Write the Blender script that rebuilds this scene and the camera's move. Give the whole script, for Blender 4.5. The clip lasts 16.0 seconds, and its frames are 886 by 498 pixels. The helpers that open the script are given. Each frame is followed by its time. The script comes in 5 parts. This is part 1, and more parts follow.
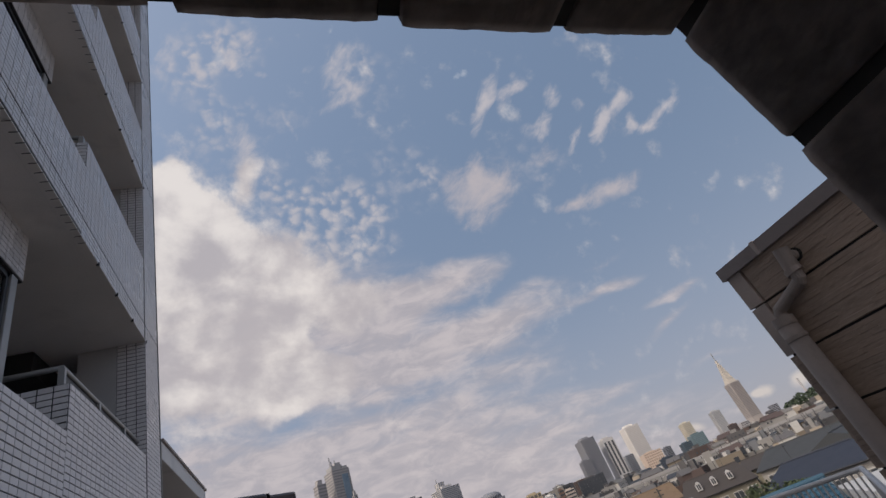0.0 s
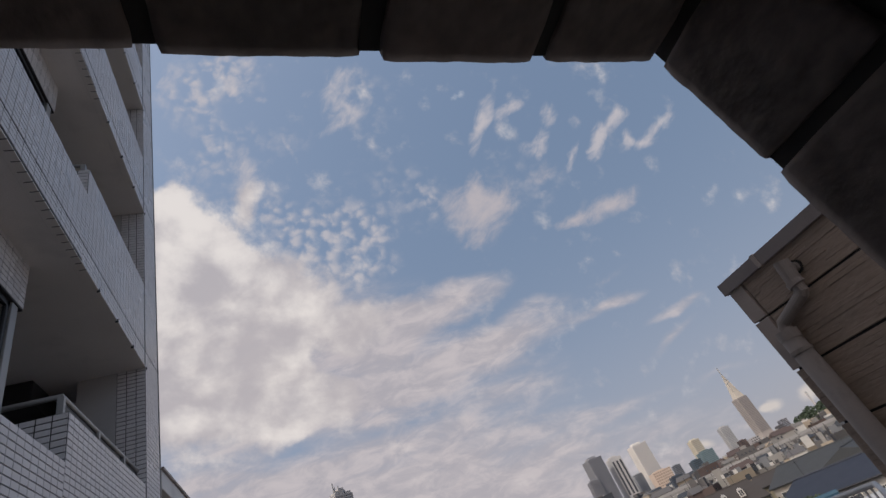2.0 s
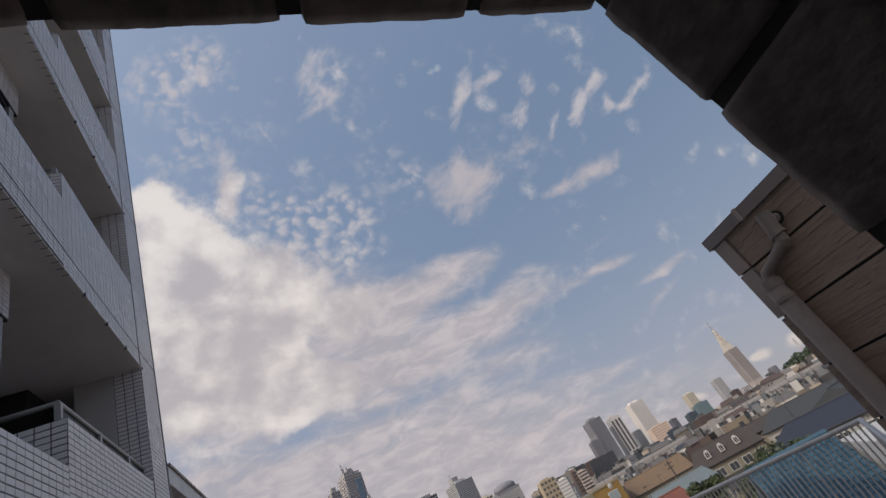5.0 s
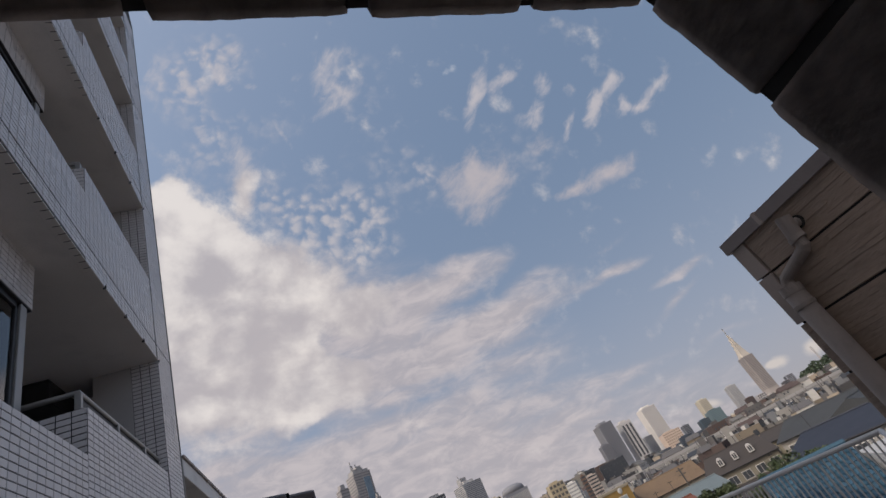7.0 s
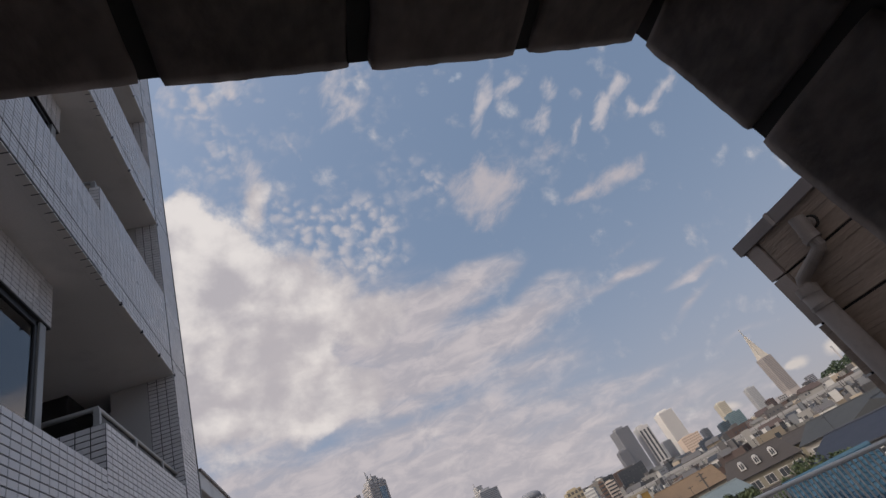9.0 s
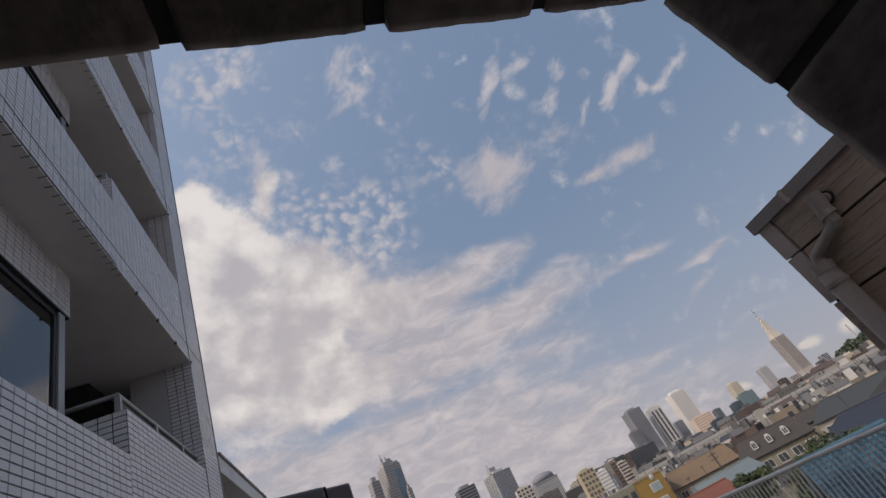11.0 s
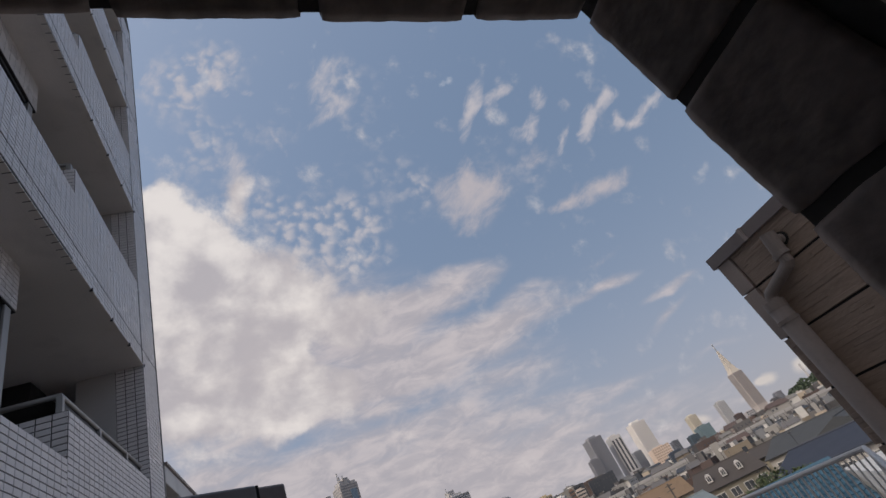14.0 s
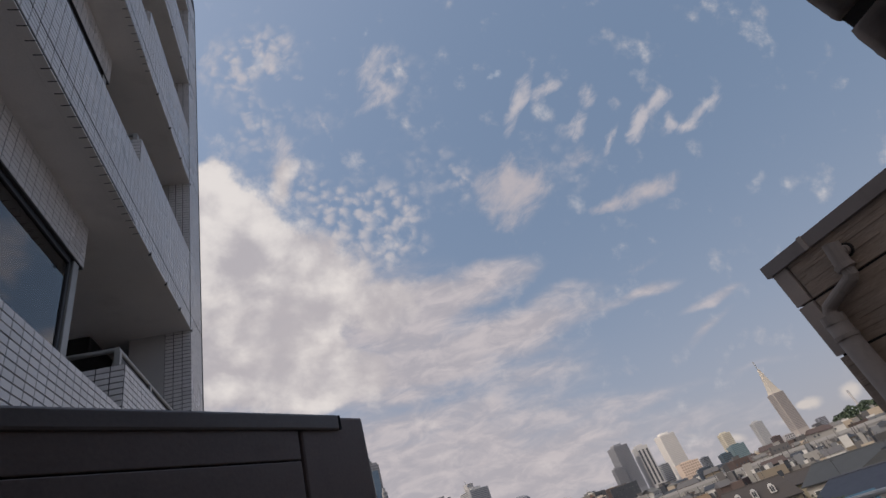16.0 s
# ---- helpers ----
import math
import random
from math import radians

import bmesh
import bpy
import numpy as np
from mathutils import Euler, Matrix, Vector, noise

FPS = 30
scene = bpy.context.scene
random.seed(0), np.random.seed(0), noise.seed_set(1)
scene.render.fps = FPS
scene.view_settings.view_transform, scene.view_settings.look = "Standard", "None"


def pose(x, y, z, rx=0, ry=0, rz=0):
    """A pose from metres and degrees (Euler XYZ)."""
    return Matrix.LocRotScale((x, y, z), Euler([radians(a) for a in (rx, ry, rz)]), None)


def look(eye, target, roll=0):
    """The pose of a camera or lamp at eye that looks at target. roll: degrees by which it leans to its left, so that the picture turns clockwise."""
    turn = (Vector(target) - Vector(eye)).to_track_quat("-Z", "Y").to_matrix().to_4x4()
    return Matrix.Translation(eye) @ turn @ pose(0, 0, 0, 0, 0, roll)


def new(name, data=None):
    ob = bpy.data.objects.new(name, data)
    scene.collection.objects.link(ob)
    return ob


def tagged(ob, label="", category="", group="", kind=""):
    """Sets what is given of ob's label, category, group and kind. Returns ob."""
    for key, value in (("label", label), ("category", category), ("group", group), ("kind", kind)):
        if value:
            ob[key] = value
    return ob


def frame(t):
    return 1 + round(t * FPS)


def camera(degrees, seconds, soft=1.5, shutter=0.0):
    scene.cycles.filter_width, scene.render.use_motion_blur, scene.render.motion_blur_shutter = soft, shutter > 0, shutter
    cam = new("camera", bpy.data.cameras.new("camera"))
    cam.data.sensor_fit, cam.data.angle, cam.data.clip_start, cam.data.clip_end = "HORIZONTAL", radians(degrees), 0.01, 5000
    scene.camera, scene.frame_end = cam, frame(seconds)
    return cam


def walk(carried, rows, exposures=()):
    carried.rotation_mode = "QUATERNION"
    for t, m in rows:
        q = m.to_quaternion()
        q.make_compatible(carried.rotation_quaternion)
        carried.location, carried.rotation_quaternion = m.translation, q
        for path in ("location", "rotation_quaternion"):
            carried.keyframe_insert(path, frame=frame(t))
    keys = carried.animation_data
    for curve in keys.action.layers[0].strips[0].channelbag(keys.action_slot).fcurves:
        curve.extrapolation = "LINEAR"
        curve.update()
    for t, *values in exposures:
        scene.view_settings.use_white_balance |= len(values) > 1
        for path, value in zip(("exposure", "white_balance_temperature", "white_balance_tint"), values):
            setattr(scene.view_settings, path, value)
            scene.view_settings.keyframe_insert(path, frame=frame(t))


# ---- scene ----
cam = camera(86.2, 16.0)
PATH = [
    (0, (-1.992, -0.003, 0.184), (-1.251, 1.544, 1.211), -23.1),
    (0.5, (-1.995, -0.013, 0.187), (-1.253, 1.483, 1.287), -23.7),
    (1, (-1.995, -0.013, 0.188), (-1.264, 1.476, 1.305), -23.6),
    (1.5, (-1.981, -0.018, 0.189), (-1.242, 1.468, 1.305), -25.3),
    (2, (-1.985, -0.008, 0.184), (-1.235, 1.491, 1.275), -24.8),
    (2.5, (-1.98, -0.003, 0.18), (-1.215, 1.509, 1.244), -25.5),
    (3, (-1.975, -0.005, 0.181), (-1.194, 1.518, 1.217), -26.2),
    (3.5, (-1.963, -0.007, 0.18), (-1.17, 1.532, 1.18), -28.6),
    (6, (-1.978, -0.005, 0.172), (-1.217, 1.548, 1.176), -28.8),
    (6.5, (-1.987, -0.005, 0.172), (-1.238, 1.551, 1.181), -28.0),
    (7, (-1.989, -0.005, 0.172), (-1.262, 1.553, 1.194), -27.4),
    (7.5, (-1.983, -0.014, 0.176), (-1.267, 1.535, 1.22), -27.9),
    (8, (-1.986, -0.018, 0.179), (-1.275, 1.517, 1.245), -27.5),
    (10.5, (-1.982, -0.024, 0.176), (-1.322, 1.552, 1.215), -29.9),
    (11, (-1.993, -0.015, 0.172), (-1.349, 1.573, 1.202), -28.4),
    (11.5, (-1.979, 0.004, 0.163), (-1.293, 1.58, 1.185), -26.4),
    (12, (-1.947, -0.024, 0.143), (-1.086, 1.453, 1.181), -28.3),
    (12.5, (-1.94, -0.019, 0.148), (-1.008, 1.411, 1.19), -30.6),
    (13, (-1.968, 0.012, 0.136), (-1.15, 1.558, 1.107), -27.4),
    (13.5, (-1.967, -0.013, 0.143), (-1.18, 1.53, 1.144), -27.3),
    (14, (-1.975, -0.017, 0.142), (-1.212, 1.509, 1.186), -27.0),
    (14.5, (-1.996, -0.007, 0.134), (-1.27, 1.516, 1.206), -25.7),
    (15, (-2.019, 0.002, 0.125), (-1.334, 1.546, 1.195), -23.3),
    (15.5, (-2.038, 0.006, 0.118), (-1.39, 1.563, 1.193), -20.7),
    (16, (-2.05, 0.011, 0.114), (-1.432, 1.583, 1.186), -20.3),
]
walk(cam, [(t, look(eye, target, roll)) for t, eye, target, roll in PATH])

# ---- world: hazy blue sky with cumulus, mottled cloud and thin wisps ----
SUN_AZ, SUN_EL = -112.0, 50.0
world = bpy.data.worlds.new("sky")
scene.world = world
world.use_nodes = True
wt = world.node_tree
back = wt.nodes["Background"]


def wnode(kind, **props):
    n = wt.nodes.new(kind)
    for k, v in props.items():
        if k == "operation":
            n.operation = v
        elif k == "gradient_type":
            n.gradient_type = v
        elif k == "vector_type":
            n.vector_type = v
        elif k == "interpolation_type":
            n.interpolation_type = v
    return n


def wmath(op, a, b=0.0, c=0.0, clamp=False):
    n = wnode("ShaderNodeMath", operation=op)
    n.use_clamp = clamp
    for i, v in enumerate((a, b, c)):
        if isinstance(v, (int, float)):
            n.inputs[i].default_value = v
        else:
            wt.links.new(v, n.inputs[i])
    return n.outputs[0]


def wstep(v, lo, hi):
    n = wnode("ShaderNodeMapRange", interpolation_type="SMOOTHSTEP")
    wt.links.new(v, n.inputs[0])
    n.inputs[1].default_value, n.inputs[2].default_value = lo, hi
    return n.outputs[0]


def wmix(f, a, b):
    n = wt.nodes.new("ShaderNodeMix")
    n.data_type = "RGBA"
    for i, v in ((0, f), (6, a), (7, b)):
        if isinstance(v, (int, float)):
            n.inputs[i].default_value = v
        elif isinstance(v, tuple):
            n.inputs[i].default_value = (*v, 1)
        else:
            wt.links.new(v, n.inputs[i])
    return n.outputs[2]


def wnoise(vec, scale, detail=8.0, rough=0.55, warp=0.0):
    n = wt.nodes.new("ShaderNodeTexNoise")
    wt.links.new(vec, n.inputs["Vector"])
    n.inputs["Scale"].default_value, n.inputs["Detail"].default_value = scale, detail
    n.inputs["Roughness"].default_value, n.inputs["Distortion"].default_value = rough, warp
    return n.outputs[0]


def wmap(vec, loc=(0, 0), rot=0.0, size=(1, 1)):
    n = wnode("ShaderNodeMapping", vector_type="TEXTURE")
    wt.links.new(vec, n.inputs[0])
    n.inputs[1].default_value = (loc[0], loc[1], 0)
    n.inputs[2].default_value = (0, 0, radians(rot))
    n.inputs[3].default_value = (size[0], size[1], 1)
    return n.outputs[0]


heading = wt.nodes.new("ShaderNodeTexCoord").outputs["Generated"]


def wdot(v):
    n = wnode("ShaderNodeVectorMath", operation="DOT_PRODUCT")
    wt.links.new(heading, n.inputs[0])
    n.inputs[1].default_value = v
    return n.outputs["Value"]


# a flat chart of the sky round one direction, in hundredths
along = wdot((0.3221, 0.7943, 0.5152))
front = wmath("MAXIMUM", along, 0.12)
pack = wt.nodes.new("ShaderNodeCombineXYZ")
wt.links.new(wmath("DIVIDE", wdot((0.9073, -0.1035, -0.4077)), front), pack.inputs[0])
wt.links.new(wmath("DIVIDE", wdot((0.2705, -0.5987, 0.7539)), front), pack.inputs[1])
chart = pack.outputs[0]
up = wdot((0, 0, 1))


def cover(blobs, vec):
    """Sum of soft ovals: place, half sizes in hundredths, turn in degrees, weight."""
    total = 0.0
    for cx, cy, a, b, turn, weight in blobs:
        local = wmap(vec, (cx / 100, cy / 100), turn, (a / 100, b / 100))
        g = wnode("ShaderNodeTexGradient", gradient_type="SPHERICAL")
        wt.links.new(local, g.inputs[0])
        total = wmath("MULTIPLY_ADD", g.outputs[1], weight, total)
    return total


# gently shifted chart, so that the ovals get ragged
shift = wt.nodes.new("ShaderNodeTexNoise")
wt.links.new(chart, shift.inputs["Vector"])
shift.inputs["Scale"].default_value, shift.inputs["Detail"].default_value = 7.0, 5.0
bend = wnode("ShaderNodeVectorMath", operation="MULTIPLY_ADD")
wt.links.new(shift.outputs[1], bend.inputs[0])
bend.inputs[1].default_value, bend.inputs[2].default_value = (0.07, 0.07, 0), (-0.035, -0.035, 0)
ragged = wnode("ShaderNodeVectorMath", operation="ADD")
wt.links.new(chart, ragged.inputs[0])
wt.links.new(bend.outputs[0], ragged.inputs[1])
ragged = ragged.outputs[0]

sky = wt.nodes.new("ShaderNodeTexSky")
sky.sky_type, sky.sun_disc = "NISHITA", False
sky.sun_elevation, sky.sun_rotation = radians(SUN_EL), radians(SUN_AZ)
sky.air_density, sky.dust_density, sky.ozone_density = 1.0, 2.0, 1.0
lifted = wnode("ShaderNodeVectorMath", operation="ADD")
wt.links.new(heading, lifted.inputs[0])
lifted.inputs[1].default_value = (0, 0, 0.45)
level_up = wnode("ShaderNodeVectorMath", operation="NORMALIZE")
wt.links.new(lifted.outputs[0], level_up.inputs[0])
wt.links.new(level_up.outputs[0], sky.inputs[0])
tint = wt.nodes.new("ShaderNodeMix")
tint.data_type, tint.blend_type = "RGBA", "MULTIPLY"
tint.inputs[0].default_value = 1.0
wt.links.new(sky.outputs[0], tint.inputs[6])
tint.inputs[7].default_value = (0.205, 0.190, 0.165, 1)
colour = tint.outputs[2]
# pale haze that thickens towards the horizon
haze = wmath("POWER", wmath("SUBTRACT", 1.0, wmath("MAXIMUM", up, 0.0)), 4.0)
colour = wmix(wmath("MULTIPLY", haze, 0.95, clamp=True), colour, (0.40, 0.382, 0.405))

# thin veil in slanting streaks over the low part of the sky
VEIL = (
    (6.7, -4.7, 16.7, 5.5, 25, 1.1), (17.4, -11.8, 20.9, 5.0, 22, 1.1), (40.1, -1.7, 11.9, 2.0, 28, 0.65), (55.6, -1.1, 7.9, 1.8, 33, 0.75),
    (55.0, -7.0, 9.5, 1.6, 42, 0.4), (7.9, -24.3, 33.4, 11.3, 15, 0.75), (-7.6, -13.0, 15.5, 9.0, 15, 1.1), (-3.5, -23.8, 16.7, 3.8, 12, 1),
    (37.7, -24.3, 22.7, 3.1, 20, 0.5), (-17.2, -48.8, 66.8, 17.9, 15, 1.5), (31.7, -42.9, 59.7, 17.9, 20, 0.9), (-26.7, -23.8, 50.1, 27.5, 10, 0.9),
    (66.4, -13.6, 17.9, 1.6, 22, 0.18), (-22.0, -38.7, 20.3, 4.8, 24, -0.8), (1.9, -29.7, 16.7, 3.6, 24, -0.8), (11.5, -22.0, 15.5, 2.9, 20, -0.45),
    (25.8, -3.5, 10.7, 2.4, 20, 0.5),
)
veil = cover(VEIL, ragged)
streak = wnoise(wmap(chart, (0.6, 0.2), 22, (1.0, 0.30)), 5.2, 9.0, 0.6, 0.45)
curls = wnoise(wmap(chart, (1.3, 0.4), 24, (1.0, 0.45)), 13.0, 9.0, 0.62, 0.5)
body = wmath("ADD", wmath("MULTIPLY", streak, 0.6), wmath("MULTIPLY", curls, 0.4))
whole = wstep(veil, 0.0, 0.4)
veil = wmath("MULTIPLY", wstep(wmath("ADD", veil, wmath("MULTIPLY", wmath("SUBTRACT", body, 0.5), 2.6)), -0.3, 1.15), whole)
tone = wmix(wstep(curls, 0.38, 0.66), (0.435, 0.405, 0.435), (0.57, 0.515, 0.525))
colour = wmix(wmath("MULTIPLY", veil, 0.9), colour, tone)

# small rounded cloudlets in loose fields
CELLS = (
    (-17.2, 4.9, 14.9, 10.7, 0, 1.35), (-26.7, 7.3, 13.1, 8.4, 0, 0.75), (-53.0, 32.9, 11.9, 14.3, 0, 0.75), (-39.9, 24.0, 13.1, 8.4, 0, 0.6),
    (-42.3, 39.5, 11.3, 7.2, 0, 0.65), (-10.0, 16.8, 13.1, 11.9, 0, 0.6), (0.7, 16.8, 8.4, 10.1, 0, 0.5), (22.2, 24.0, 11.9, 8.4, 0, 0.5),
    (-31.5, 11.5, 9.5, 5.4, 0, 0.75), (-22.0, -3.5, 15.5, 6.0, 0, 0.9), (-26.7, -19.0, 11.9, 7.2, 0, 0.3), (-45.8, 16.8, 13.1, 6.6, 0, 0.6),
    (-17.2, 37.1, 13.1, 10.7, 0, 0.5), (-29.1, 26.4, 6.0, 6.0, -60, 0.35),
)
crimp = wt.nodes.new("ShaderNodeTexNoise")
wt.links.new(chart, crimp.inputs["Vector"])
crimp.inputs["Scale"].default_value, crimp.inputs["Detail"].default_value = 26.0, 5.0
nudge = wnode("ShaderNodeVectorMath", operation="MULTIPLY_ADD")
wt.links.new(crimp.outputs[1], nudge.inputs[0])
nudge.inputs[1].default_value = (0.055, 0.055, 0)
wt.links.new(chart, nudge.inputs[2])
flock = wt.nodes.new("ShaderNodeTexVoronoi")
flock.voronoi_dimensions, flock.feature = "2D", "SMOOTH_F1"
wt.links.new(wmap(nudge.outputs[0], (0, 0), 15, (1.0, 0.8)), flock.inputs["Vector"])
flock.inputs["Scale"].default_value, flock.inputs["Smoothness"].default_value = 36.0, 0.5
puffs = wmath("SUBTRACT", 1.0, wmath("MULTIPLY", flock.outputs["Distance"], 1.25))
sparse = wnoise(chart, 9.0, 5.0, 0.6, 0.3)
flocks = cover(CELLS, ragged)
cells = wmath("ADD", wmath("MULTIPLY", flocks, 1.25), wmath("MULTIPLY", wmath("SUBTRACT", sparse, 0.5), 2.4))
cells = wmath("MULTIPLY", wstep(cells, 0.1, 1.2), wstep(wmath("ADD", puffs, wmath("MULTIPLY", wmath("SUBTRACT", crimp.outputs[0], 0.5), 2.4)), 0.10, 1.15))
colour = wmix(wmath("MULTIPLY", wmath("MULTIPLY", cells, wstep(flocks, 0.0, 0.25)), 0.80), colour, (0.52, 0.495, 0.525))

# torn wisps, separate bright tufts and fleecy patches
WISPS = (
    (-22.2, 36.9, 4.5, 7.4, -15, 0.9), (-18.1, 34.7, 5.0, 2.9, 0, 0.9), (-21.0, 30.9, 6.9, 1.8, 38, 1), (-20.2, 42.1, 6.0, 3.1, 0, 0.6),
    (-47.7, 39.5, 1.6, 3.1, 20, 1.1), (-43.9, 35.9, 4.1, 1.8, -40, 1.2), (-50.8, 32.9, 2.9, 1.8, -15, 1), (-40.8, 40.2, 3.1, 1.9, 10, 0.9),
    (-56.8, 34.7, 2.9, 6.0, 0, 0.9), (-48.8, 30.2, 3.1, 1.3, 0, 0.7), (-37.5, 34.7, 2.1, 1.1, 0, 0.7), (-38.4, 16.8, 3.3, 6.9, 12, 1.1),
    (-28.5, 36.5, 2.9, 1.4, 30, 0.5), (-29.6, 23.8, 4.8, 0.7, -62, 0.8), (-14.8, 37.7, 3.1, 1.2, -40, 0.6),
)
TUFTS = (
    (9.1, 35.0, 2.1, 9.1, -12, 1.35), (14.4, 38.3, 5.7, 1.9, 35, 1.1), (15.9, 40.9, 2.9, 2.6, 0, 0.6), (13.2, 34.7, 1.7, 2.6, 0, 0.6),
    (24.0, 38.9, 2.3, 3.1, 0, 0.95), (22.9, 32.1, 1.9, 5.0, -8, 0.95), (21.0, 30.2, 3.8, 2.6, 0, 0.6), (29.8, 30.0, 1.3, 4.1, -8, 1),
    (29.4, 37.1, 1.6, 2.1, 0, 0.5), (34.5, 32.8, 2.3, 5.3, 0, 1.4), (37.7, 37.6, 6.0, 2.3, 50, 1.25), (38.9, 39.7, 2.0, 3.3, 0, 0.7),
    (41.9, 34.0, 1.6, 3.2, 10, 1.2), (44.4, 33.1, 5.3, 2.0, 22, 0.95), (48.2, 37.4, 6.7, 2.0, 58, 0.85), (50.4, 41.3, 3.8, 1.7, 60, 0.6),
)
FLEECE = (
    (10.9, 14.2, 7.9, 7.9, 40, 1.4), (9.1, 20.6, 2.4, 5.7, 15, 0.9), (14.1, 19.2, 6.6, 6.2, 0, 0.7), (5.5, 15.6, 6.6, 7.4, 0, 0.45),
    (38.7, 19.3, 9.1, 3.3, 35, 1.35), (31.2, 15.6, 5.0, 1.8, 22, 1.1), (11.9, -42.3, 4.3, 1.3, 38, 0.9), (3.3, -42.9, 3.3, 1.7, 40, 0.7),
    (40.1, 4.9, 7.2, 1.4, 30, 0.35), (24.0, 25.8, 6.0, 3.1, 30, 0.7),
)
fleece = wnoise(wmap(chart, (0, 0), 62, (1.0, 0.5)), 24.0, 9.0, 0.66, 0.5)
tufts = wmath("ADD", cover(TUFTS, ragged), wmath("MULTIPLY", cover(WISPS, ragged), 0.8))
whole = wstep(tufts, 0.0, 0.3)
tufts = wstep(wmath("ADD", wmath("MULTIPLY", tufts, 1.5), wmath("MULTIPLY", fleece, 3.4)), 1.6, 3.9)
colour = wmix(wmath("MULTIPLY", wmath("MULTIPLY", tufts, whole), 0.85), colour, (0.54, 0.505, 0.53))
soft = wnoise(wmap(chart, (2, 1), 55, (1.0, 0.6)), 17.0, 9.0, 0.68, 0.4)
patch = cover(FLEECE, ragged)
soft = wstep(wmath("ADD", wmath("MULTIPLY", patch, 1.4), wmath("MULTIPLY", soft, 3.6)), 1.7, 4.1)
colour = wmix(wmath("MULTIPLY", wmath("MULTIPLY", soft, wstep(patch, 0.0, 0.3)), 0.88), colour, (0.50, 0.455, 0.475))

# small bright cumulus low over the town
PUFFS = (
    (78.1, -19.5, 3.6, 2.0, 20, 1.6), (75.9, -20.4, 2.4, 1.2, 20, 1), (85.7, -15.9, 3.6, 2.9, 20, 1.6), (73.5, -24.0, 4.3, 1.2, 20, 0.8),
    (63.3, -29.0, 3.6, 1.6, 10, 1.4), (54.4, -29.7, 3.6, 1.2, 10, 0.7),
)
low_puffs = wstep(wmath("ADD", cover(PUFFS, chart), wmath("MULTIPLY", wnoise(chart, 40.0, 6.0, 0.6), 0.8)), 0.6, 1.7)
colour = wmix(wmath("MULTIPLY", low_puffs, 0.75), colour, (0.68, 0.61, 0.56))

# the last crumbs of a broken trail
TRAIL = (
    (4.4, 40.1, 1.9, 1.7, 40, 1.3), (2.7, 39.2, 1.4, 1.4, 0, 1.1), (-24.6, 45.2, 1.2, 2.6, -12, 1.0), (-9.4, 39.4, 2.4, 1.5, 0, 0.6), (-4.2, 40.2, 2.2, 1.4, 0, 0.7),
)
trail = wstep(wmath("ADD", cover(TRAIL, chart), wmath("MULTIPLY", wnoise(chart, 75.0, 4.0, 0.6), 1.6)), 1.3, 2.2)
colour = wmix(wmath("MULTIPLY", trail, 0.55), colour, (0.5, 0.53, 0.6))

# the large cumulus bank
BANK = (
    (-49.4, -11.8, 29.8, 28.0, -20, 1.9), (-54.8, 7.5, 9.1, 8.6, 0, 1.3), (-42.3, 1.9, 13.1, 6.9, -28, 1.3), (-26.7, -12.4, 22.7, 14.9, 0, 1.6),
    (-37.5, -30.9, 27.5, 14.9, 12, 1.6), (-17.2, -28.5, 15.5, 7.4, 25, 1.1), (-38.6, 13.2, 3.6, 6.2, 8, 0.9), (-52.4, 12.7, 4.1, 4.3, 0, 0.7),
    (-41.1, -26.7, 5.3, 2.9, 10, -1.1), (-15.4, -19.2, 9.0, 2.9, -4, -0.9), (-20.8, -16.0, 7.2, 3.6, 0, -0.4), (-25.5, -41.7, 17.9, 3.1, 26, -0.6),
    (-10.0, -9.4, 10.7, 5.3, 10, 0.8), (-17.2, -1.1, 7.2, 4.8, 0, 0.4),
)
SHINE = (
    (-46.4, 6.7, 17.9, 7.2, -28, 1.2), (-52.4, -2.3, 8.4, 11.9, 0, 0.9), (-42.0, -33.5, 7.2, 4.1, 0, 1), (-25.5, -10.0, 9.0, 5.0, 10, 0.7),
    (-35.1, -2.9, 9.5, 4.1, -25, 0.6), (-43.4, -14.2, 7.2, 4.8, 0, 0.4), (-26.7, -46.4, 21.5, 6.0, 20, 0.5),
)
bank = cover(BANK, ragged)
billow = wnoise(chart, 9.5, 13.0, 0.64, 0.1)
knobs = wt.nodes.new("ShaderNodeTexVoronoi")
knobs.voronoi_dimensions, knobs.feature = "2D", "SMOOTH_F1"
wt.links.new(nudge.outputs[0], knobs.inputs["Vector"])
knobs.inputs["Scale"].default_value, knobs.inputs["Smoothness"].default_value = 17.0, 0.5
round_tops = wmath("SUBTRACT", 0.5, knobs.outputs["Distance"])
shape = wmath("ADD", wmath("MULTIPLY", bank, 0.9), wmath("ADD", wmath("MULTIPLY", wmath("SUBTRACT", billow, 0.5), 1.9), wmath("MULTIPLY", round_tops, 0.35)))
dense = wstep(shape, 0.12, 0.85)
lumps = wnoise(wmap(chart, (3.1, 0.7), 15, (1.0, 0.7)), 6.5, 9.0, 0.55, 0.2)
lit = wmath("ADD", wmath("MULTIPLY", lumps, 1.0), wmath("ADD", wmath("MULTIPLY", billow, 0.5), wmath("MULTIPLY", round_tops, 0.22)))
shine = cover(SHINE, ragged)
lit = wstep(wmath("ADD", lit, wmath("MULTIPLY", shine, 0.3)), 0.62, 1.12)
puff = wmix(lit, (0.475, 0.44, 0.46), (0.80, 0.745, 0.715))
colour = wmix(wmath("MULTIPLY", dense, 0.92), colour, puff)

